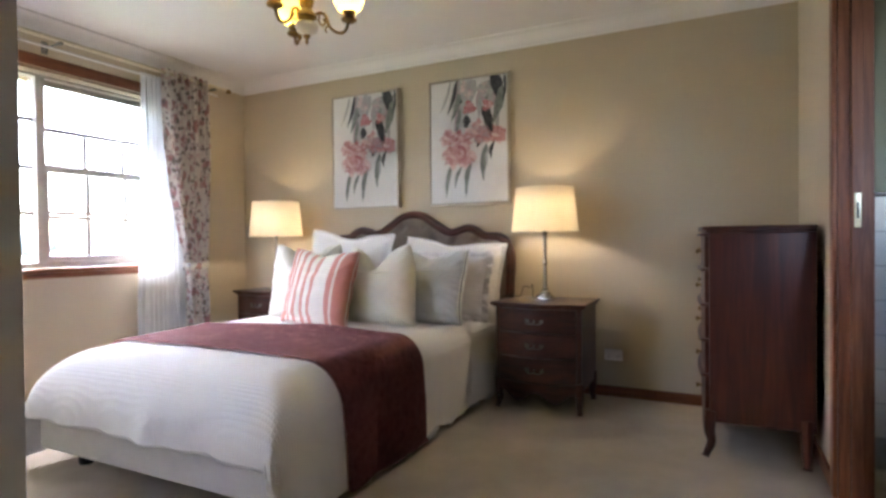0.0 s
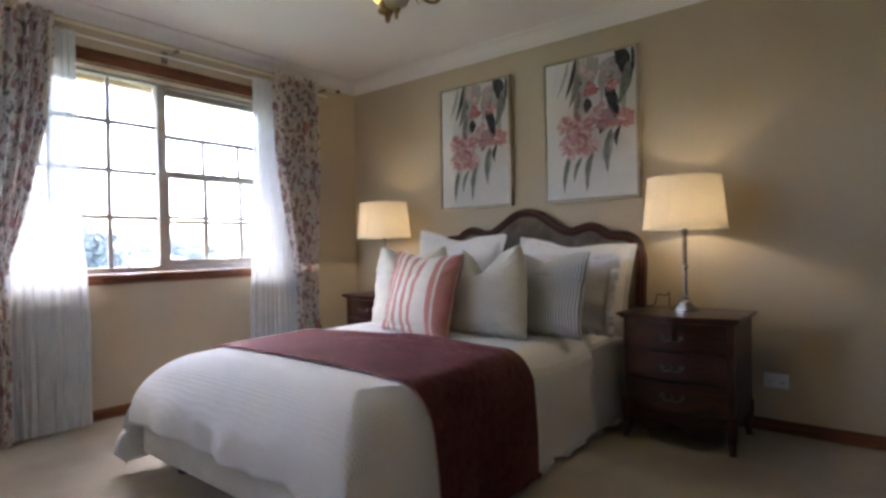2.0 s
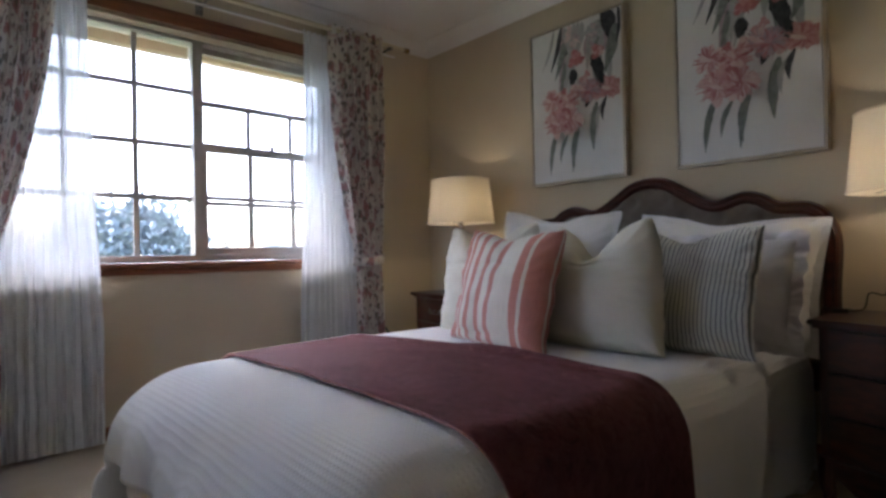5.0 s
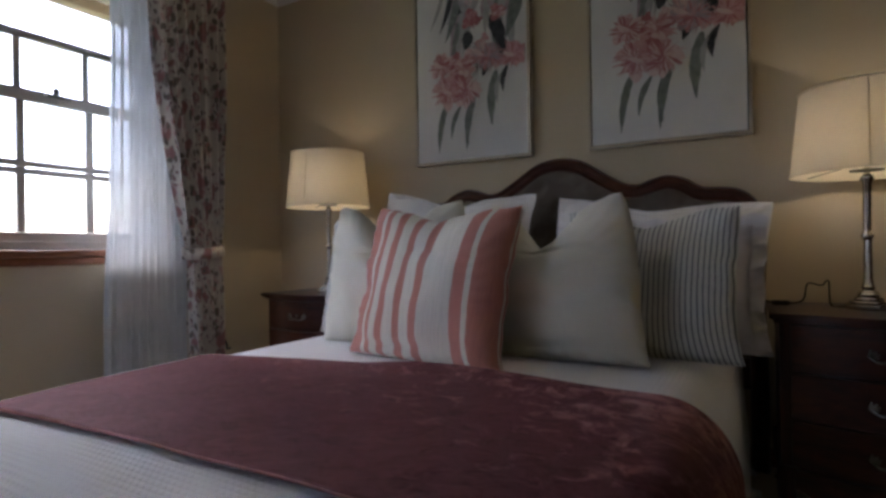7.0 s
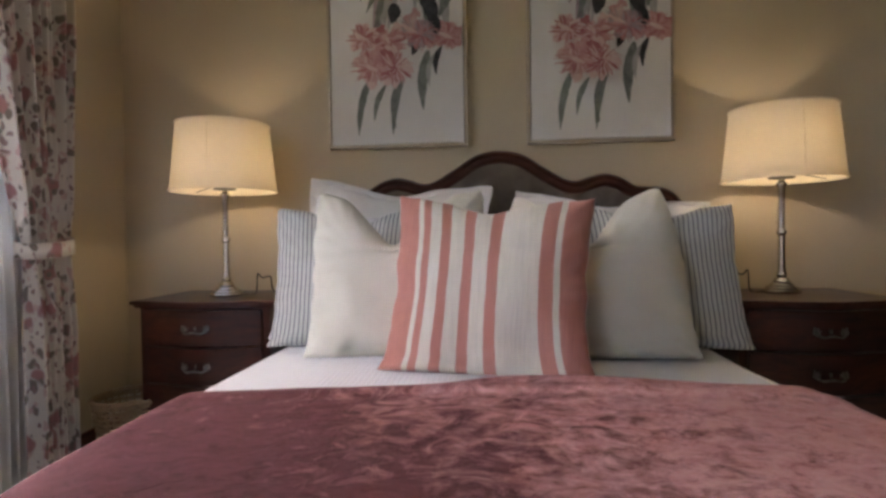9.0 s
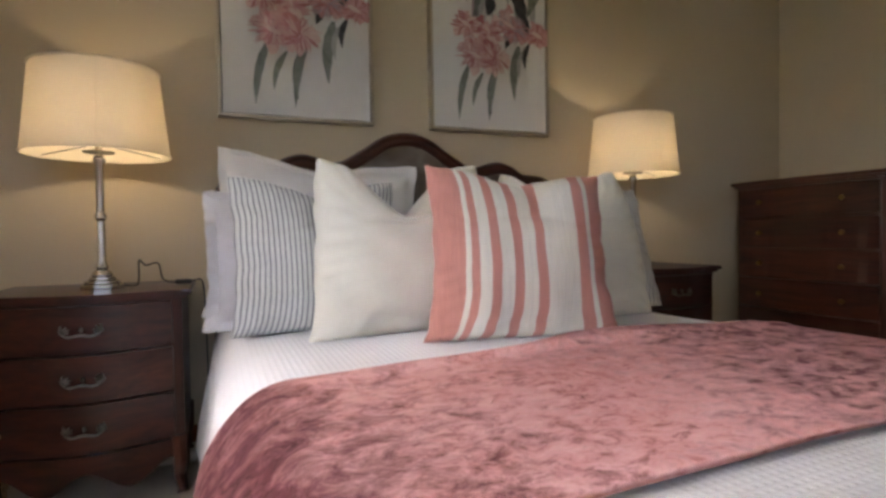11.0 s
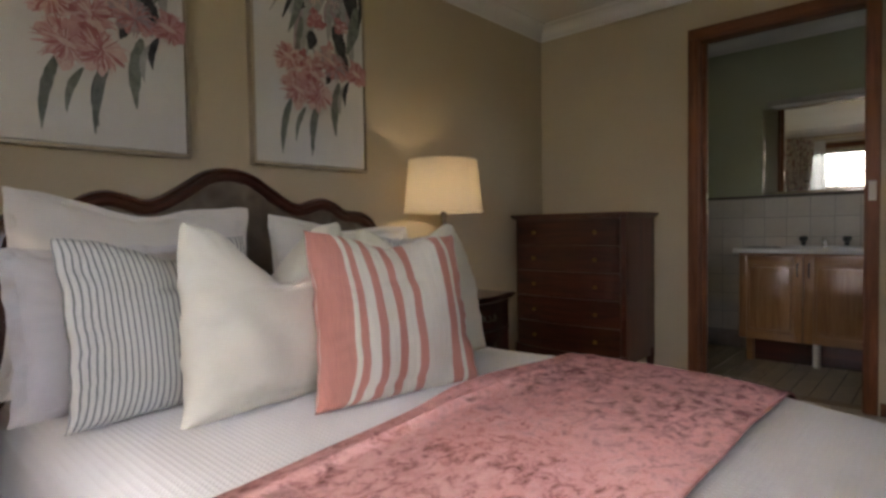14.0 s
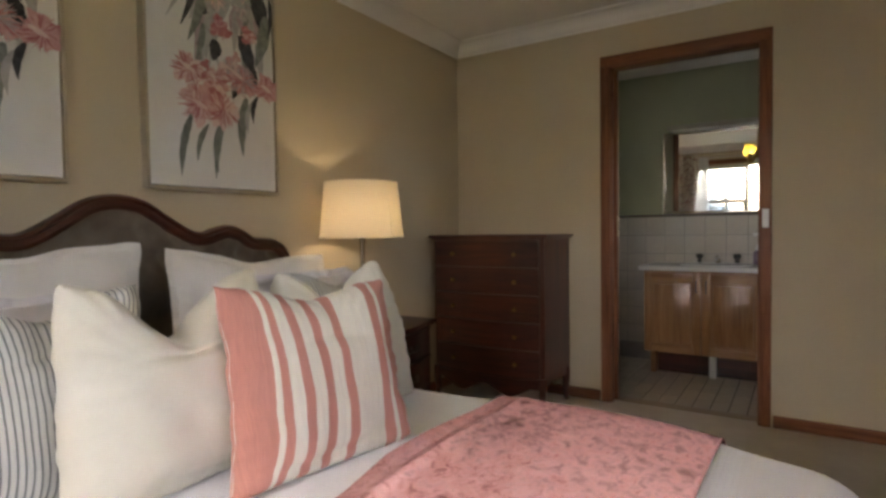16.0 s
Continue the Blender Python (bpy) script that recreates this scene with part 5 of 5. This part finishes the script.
# ---- ceiling light ----
CX, CY = -0.90, 2.34
chand = base_of("chandelier", "aged brass three-arm chandelier with lit amber glass shades", "chandelier")
lathe("rose", [(0.055, CEIL - 0.001), (0.055, CEIL - 0.012), (0.03, CEIL - 0.03), (0.01, CEIL - 0.045)], M_BRASS, chand, 24, (CX, CY, 0))
tube("rod", [(CX, CY, CEIL - 0.04), (CX, CY, 2.222), (CX, CY, 2.092)], 0.006, M_BRASS, chand)
lathe("hub", [(0.008, 2.122), (0.02, 2.107), (0.034, 2.072), (0.03, 2.042), (0.022, 2.022), (0.03, 2.012), (0.044, 1.997), (0.046, 1.987), (0.03, 1.977), (0.02, 1.967)], M_BRASS, chand, 24, (CX, CY, 0))
lathe("glass_drop", [(0.012, 1.966), (0.045, 1.96), (0.050, 1.947), (0.042, 1.927), (0.018, 1.912)], cloth("frosted_cut_glass", (0.72, 0.70, 0.66), (0.55, 0.53, 0.50), 90, 0.5, 0.5), chand, 24, (CX, CY, 0))
lathe("finial", [(0.016, 1.911), (0.014, 1.902), (0.007, 1.894), (0.007, 1.878), (0.003, 1.872)], M_BRASS, chand, 14, (CX, CY, 0))
for k in range(3):
    a = radians(27 + 120 * k)
    ux, uy = math.cos(a), math.sin(a)
    P = lambda r, z: (CX + ux * r * 0.76, CY + uy * r * 0.76, z)
    bm = bmesh.new()
    add_tube(bm, smooth_path([P(0.03, 1.987), P(0.07, 2.007), P(0.105, 1.997), P(0.13, 1.947), P(0.175, 1.922), P(0.215, 1.927), P(0.238, 1.967)], 6), 0.0065, 8)
    add_tube(bm, smooth_path([P(0.075, 2.004), P(0.07, 1.972), P(0.09, 1.952), P(0.105, 1.967), P(0.095, 1.982)], 5), 0.004, 7)
    add_tube(bm, smooth_path([P(0.11, 1.987), P(0.12, 1.957), P(0.105, 1.937), P(0.115, 1.922)], 5), 0.0035, 7)
    add_lathe(bm, [(0.012, 1.962), (0.030, 1.97), (0.034, 1.978), (0.024, 1.988), (0.028, 2.007), (0.030, 2.012)], 20, (CX + ux * 0.182, CY + uy * 0.182, 0))
    from_bm("arm", bm, M_BRASS, True, chand)
    lathe("shade", [(0.028, 2.013), (0.050, 2.022), (0.066, 2.052), (0.069, 2.082), (0.060, 2.112), (0.064, 2.122), (0.062, 2.123), (0.057, 2.112), (0.065, 2.082), (0.062, 2.054), (0.047, 2.026), (0.026, 2.018)], M_AMBER, chand, 28, (CX + ux * 0.182, CY + uy * 0.182, 0), False)
    lathe("bulb", [(0.01, 2.014), (0.014, 2.032), (0.024, 2.057), (0.022, 2.077), (0.006, 2.09)], M_BULB, chand, 14, (CX + ux * 0.182, CY + uy * 0.182, 0))

# ---- small things in the bedroom ----
outlet = base_of("power_outlet", "white double power outlet low on the wall", "power outlet")
box("plate", 0.02, 0.135, NORTH - 0.011, NORTH - 0.001, 0.235, 0.31, M_WHITE, outlet, 0.003)
for x in (0.05, 0.105):
    box("rocker", x - 0.006, x + 0.006, NORTH - 0.014, NORTH - 0.0115, 0.288, 0.300, M_WHITE, outlet, 0.001)
    boxes("slots", [(x - 0.008, x - 0.005, NORTH - 0.0125, NORTH - 0.0112, 0.262, 0.270), (x + 0.005, x + 0.008, NORTH - 0.0125, NORTH - 0.0112, 0.262, 0.270), (x - 0.0015, x + 0.0015, NORTH - 0.0125, NORTH - 0.0112, 0.250, 0.258)], M_BLACK, outlet)
strip = base_of("power_board", "white power board lying on the carpet under the bedside table", "power board")
box("body", -2.44, -2.24, 3.94, 3.99, 0.001, 0.035, M_WHITE, strip, 0.006)
for k in range(4):
    lathe("socket", [(0.015, 0.0352), (0.015, 0.037), (0.002, 0.037)], M_WHITE, strip, 14, (-2.41 + 0.045 * k, 3.965, 0))


def basket():
    """An open woven basket: upright stakes, and weavers that pass before and behind them."""
    t = base_of("basket", "small woven cane basket on the carpet beside the bedside table", "basket")
    rad = lambda z: 0.105 + 0.035 * z / 0.25
    bm = bmesh.new()
    for k in range(30):
        a = 2 * math.pi * k / 30
        add_tube(bm, [(rad(z) * math.cos(a), rad(z) * math.sin(a), z) for z in np.linspace(0.0, 0.24, 5)], 0.0032, 6)
    from_bm("stakes", bm, M_WICKER, True, t)
    bm = bmesh.new()
    for j in range(12):
        z = 0.012 + j * 0.02
        add_tube(bm, [((rad(z) + 0.005 * math.cos(15 * a + math.pi * (j % 2))) * math.cos(a), (rad(z) + 0.005 * math.cos(15 * a + math.pi * (j % 2))) * math.sin(a), z) for a in np.linspace(0, 2 * math.pi, 121)], 0.0048, 6)
    from_bm("weave", bm, M_WICKER, True, t)
    bm = bmesh.new()
    for q in range(2):
        add_tube(bm, [((rad(0.25) + 0.005 * math.cos(20 * a + math.pi * q)) * math.cos(a), (rad(0.25) + 0.005 * math.cos(20 * a + math.pi * q)) * math.sin(a), 0.248 + 0.005 * math.sin(20 * a + math.pi * q)) for a in np.linspace(0, 2 * math.pi, 161)], 0.007, 7)
    from_bm("rim", bm, M_WICKER, True, t)
    lathe("bottom", [(0.104, 0.001), (0.104, 0.008)], M_WICKER, t, 30)
    return t


basket().matrix_world = pose(-2.87, 3.77, 0)

hook = base_of("curtain_hook", "small black metal tie-back hook on the wall beside the drape", "hook")
tube("hook_arm", smooth_path([(WEST + 0.001, 3.70, 0.385), (WEST + 0.04, 3.70, 0.385), (WEST + 0.055, 3.705, 0.36), (WEST + 0.045, 3.715, 0.335), (WEST + 0.045, 3.735, 0.335)], 5), 0.006, M_BLACK, hook, 8)
box("hook_plate", WEST + 0.0005, WEST + 0.008, 3.685, 3.715, 0.35, 0.41, M_BLACK, hook, 0.002)

# ---- ensuite things ----
VX, VZ = 1.90, 0.82
vanity = base_of("vanity", "honey oak vanity cabinet with a white basin top", "vanity")
box("body", VX + 0.045, ENS_E - 0.002, 1.80, 3.035, 0.18, VZ - 0.035, M_OAK, vanity, 0.002)
for y0, y1 in ((2.638, 3.03), (2.236, 2.628), (1.834, 2.226)):
    d = box("door", VX + 0.030, VX + 0.043, y0, y1, 0.178, VZ - 0.05, M_OAK, vanity, 0.002)
    for a, b in ((y0, y0 + 0.052), (y1 - 0.052, y1)):
        box("stile", VX + 0.014, VX + 0.0296, a, b, 0.178, VZ - 0.05, M_OAK, d, 0.005)
    for z0, z1 in ((0.178, 0.235), (VZ - 0.115, VZ - 0.05)):
        box("rail", VX + 0.0145, VX + 0.0296, y0 + 0.0525, y1 - 0.0525, z0, z1, M_OAK_Y, d, 0.005)
    box("panel", VX + 0.013, VX + 0.0296, y0 + 0.068, y1 - 0.068, 0.252, VZ - 0.132, M_OAK, d, 0.011)
    hy = y0 + 0.028 if y0 > 2.5 else y1 - 0.028
    tube("handle", smooth_path([(VX + 0.0135, hy, VZ - 0.19), (VX - 0.008, hy, VZ - 0.175), (VX - 0.009, hy, VZ - 0.115), (VX + 0.0135, hy, VZ - 0.10)], 5), 0.005, M_BLACK, d, 8)
box("worktop", VX, ENS_E - 0.003, 1.80, 3.07, VZ - 0.034, VZ, M_BASIN, vanity, 0.008)
bm = bmesh.new()
ring = lambda r, z: [bm.verts.new((2.15 + 0.78 * r * math.cos(a), 2.57 + 1.05 * r * math.sin(a), z)) for a in np.linspace(0, 2 * math.pi, 41)[:-1]]
rs = [ring(0.235, VZ + 0.001), ring(0.24, VZ + 0.010), ring(0.215, VZ + 0.012), ring(0.19, VZ + 0.004)]
for a, b in zip(rs, rs[1:]):
    for k in range(40):
        bm.faces.new((a[k], a[(k + 1) % 40], b[(k + 1) % 40], b[k]))
from_bm("basin_rim", bm, M_BASIN, True, vanity)
for y in (1.95, 2.98):
    box("foot", VX + 0.10, ENS_E - 0.05, y - 0.02, y + 0.02, 0.0, 0.179, M_OAK, vanity, 0.003)
lathe("waste_pipe", [(0.024, 0.0), (0.024, 0.179)], M_WHITE, vanity, 16, (2.02, 2.57, 0))
box("kickboard", VX + 0.16, VX + 0.178, 1.97, 2.96, 0.0, 0.178, M_MAHOG_Y, vanity, 0.002)
for y in (2.70, 2.44):
    bm = bmesh.new()
    add_lathe(bm, [(0.018, VZ + 0.001), (0.016, VZ + 0.03), (0.012, VZ + 0.04), (0.026, VZ + 0.045), (0.028, VZ + 0.065), (0.022, VZ + 0.078), (0.004, VZ + 0.08)], 10, (2.31, y, 0))
    tagged(from_bm("tap", bm, M_BLACK, True), "dark basin tap handle on the vanity top", "tap", "basin taps")
bm = bmesh.new()
add_lathe(bm, [(0.02, VZ + 0.001), (0.018, VZ + 0.03), (0.013, VZ + 0.045)], 14, (2.32, 2.57, 0))
add_tube(bm, smooth_path([(2.32, 2.57, VZ + 0.035), (2.29, 2.57, VZ + 0.065), (2.23, 2.57, VZ + 0.062), (2.19, 2.57, VZ + 0.040)], 5), 0.010, 10)
tagged(from_bm("spout", bm, M_SILVER, True), "chrome basin spout on the vanity top", "tap")
soap = base_of("soap_bottle", "small pump bottle of hand soap on the vanity top", "bottle")
lathe("bottle", [(0.026, VZ + 0.001), (0.028, VZ + 0.01), (0.028, VZ + 0.09), (0.014, VZ + 0.105), (0.012, VZ + 0.112)], surf("mauve_soap", (0.16, 0.10, 0.16), (0.30, 0.22, 0.28), 20, 0.3), soap, 18, (2.27, 2.305, 0))
lathe("pump", [(0.013, VZ + 0.1125), (0.013, VZ + 0.125), (0.005, VZ + 0.128), (0.005, VZ + 0.155)], M_WHITE, soap, 12, (2.27, 2.305, 0))
mirror = base_of("mirror", "wide wall mirror in a chrome edge above the vanity", "mirror")
glass = box("glass", ENS_E - 0.020, ENS_E - 0.013, 1.86, 2.965, 1.235, 1.845, M_MIRROR, mirror)
mid = sum((q.co for q in glass.data.vertices), Vector()) / len(glass.data.vertices)
glass.data.transform(Matrix.Translation(mid - Vector((0.004, 0, 0))) @ Matrix.Rotation(radians(1.4), 4, "Z") @ Matrix.Translation(-mid))  # hung a little out of true
boxes("edge", [(ENS_E - 0.026, ENS_E - 0.0005, 2.966, 2.985, 1.213, 1.868), (ENS_E - 0.026, ENS_E - 0.0005, 1.86, 2.9655, 1.213, 1.2345), (ENS_E - 0.026, ENS_E - 0.0005, 1.86, 2.9655, 1.846, 1.868)], M_SILVER, mirror, 0.003)
shelf = base_of("mirror_light", "slim metal light fitting above the ensuite mirror", "light fitting")
box("body", ENS_E - 0.10, ENS_E - 0.001, 2.30, 2.94, 1.875, 1.912, M_ALU, shelf, 0.008)
box("diffuser", ENS_E - 0.095, ENS_E - 0.006, 2.33, 2.91, 1.869, 1.8745, M_WHITE, shelf, 0.002)
dish = base_of("soap_dish", "cream ceramic soap holder fixed to the tiles", "soap dish")
box("holder", ENS_E - 0.075, ENS_E - 0.009, 2.25, 2.34, 1.03, 1.06, M_BASIN, dish, 0.012)

# ---- tiles of the ensuite ----


def tiles(parent, mat, origin, du, dv, nu, nv, w, h, thick, joint, normal):
    """Laid tiles as pieces that share one mesh."""
    bm = bmesh.new()
    add_box(bm, 0, w - joint, 0, h - joint, 0, thick, 0.0015)
    d = bpy.data.meshes.new("tile")
    bm.to_mesh(d)
    bm.free()
    d.materials.append(mat)
    o, a, b, n = Vector(origin), Vector(du), Vector(dv), Vector(normal)
    basis = Matrix((a, b, n)).transposed().to_4x4()
    for j in range(nv):
        for i in range(nu):
            ob = new("tile", d)
            ob.parent = parent
            ob.matrix_basis = Matrix.Translation(o + a * (i * w) + b * (j * h)) @ basis


tile_wall_east = structure(box("tiled_wall_east", ENS_E - 0.004, ENS_E - 0.0005, ENS_S, ENS_N, 0, 1.195, M_PGROUT), "grey-beige square tiles on the ensuite wall")
tile_wall_north = structure(box("tiled_wall_north", EAST + WALL, ENS_E - 0.005, ENS_N - 0.004, ENS_N - 0.0005, 0, 1.195, M_PGROUT), "grey-beige square tiles on the ensuite wall")
structure(boxes("tile_trim", [(ENS_E - 0.014, ENS_E - 0.0008, ENS_S, ENS_N, 1.195, 1.213), (EAST + WALL, ENS_E - 0.015, ENS_N - 0.014, ENS_N - 0.0008, 1.195, 1.213)], surf("dark_brown_tile_trim", (0.07, 0.05, 0.04), (0.11, 0.085, 0.07), 12, 0.3), None, 0.003), "dark brown tile trim on the ensuite wall")
tiles(tile_wall_east, M_TILE, (ENS_E - 0.004, 1.925, 0.145), (0, 1, 0), (0, 0, 1), 10, 7, 0.15, 0.15, 0.006, 0.004, (-1, 0, 0))
tiles(tile_wall_north, M_TILE, (EAST + WALL + 0.01, ENS_N - 0.004, 0.145), (1, 0, 0), (0, 0, 1), 7, 7, 0.15, 0.15, 0.006, 0.004, (0, -1, 0))
floor_ens = bpy.data.objects["floor_ensuite"]
tiles(floor_ens, M_FTILE, (EAST + WALL + 0.022, 1.70, -0.004), (1, 0, 0), (0, 1, 0), 6, 18, 0.20, 0.10, 0.007, 0.008, (0, 0, 1))
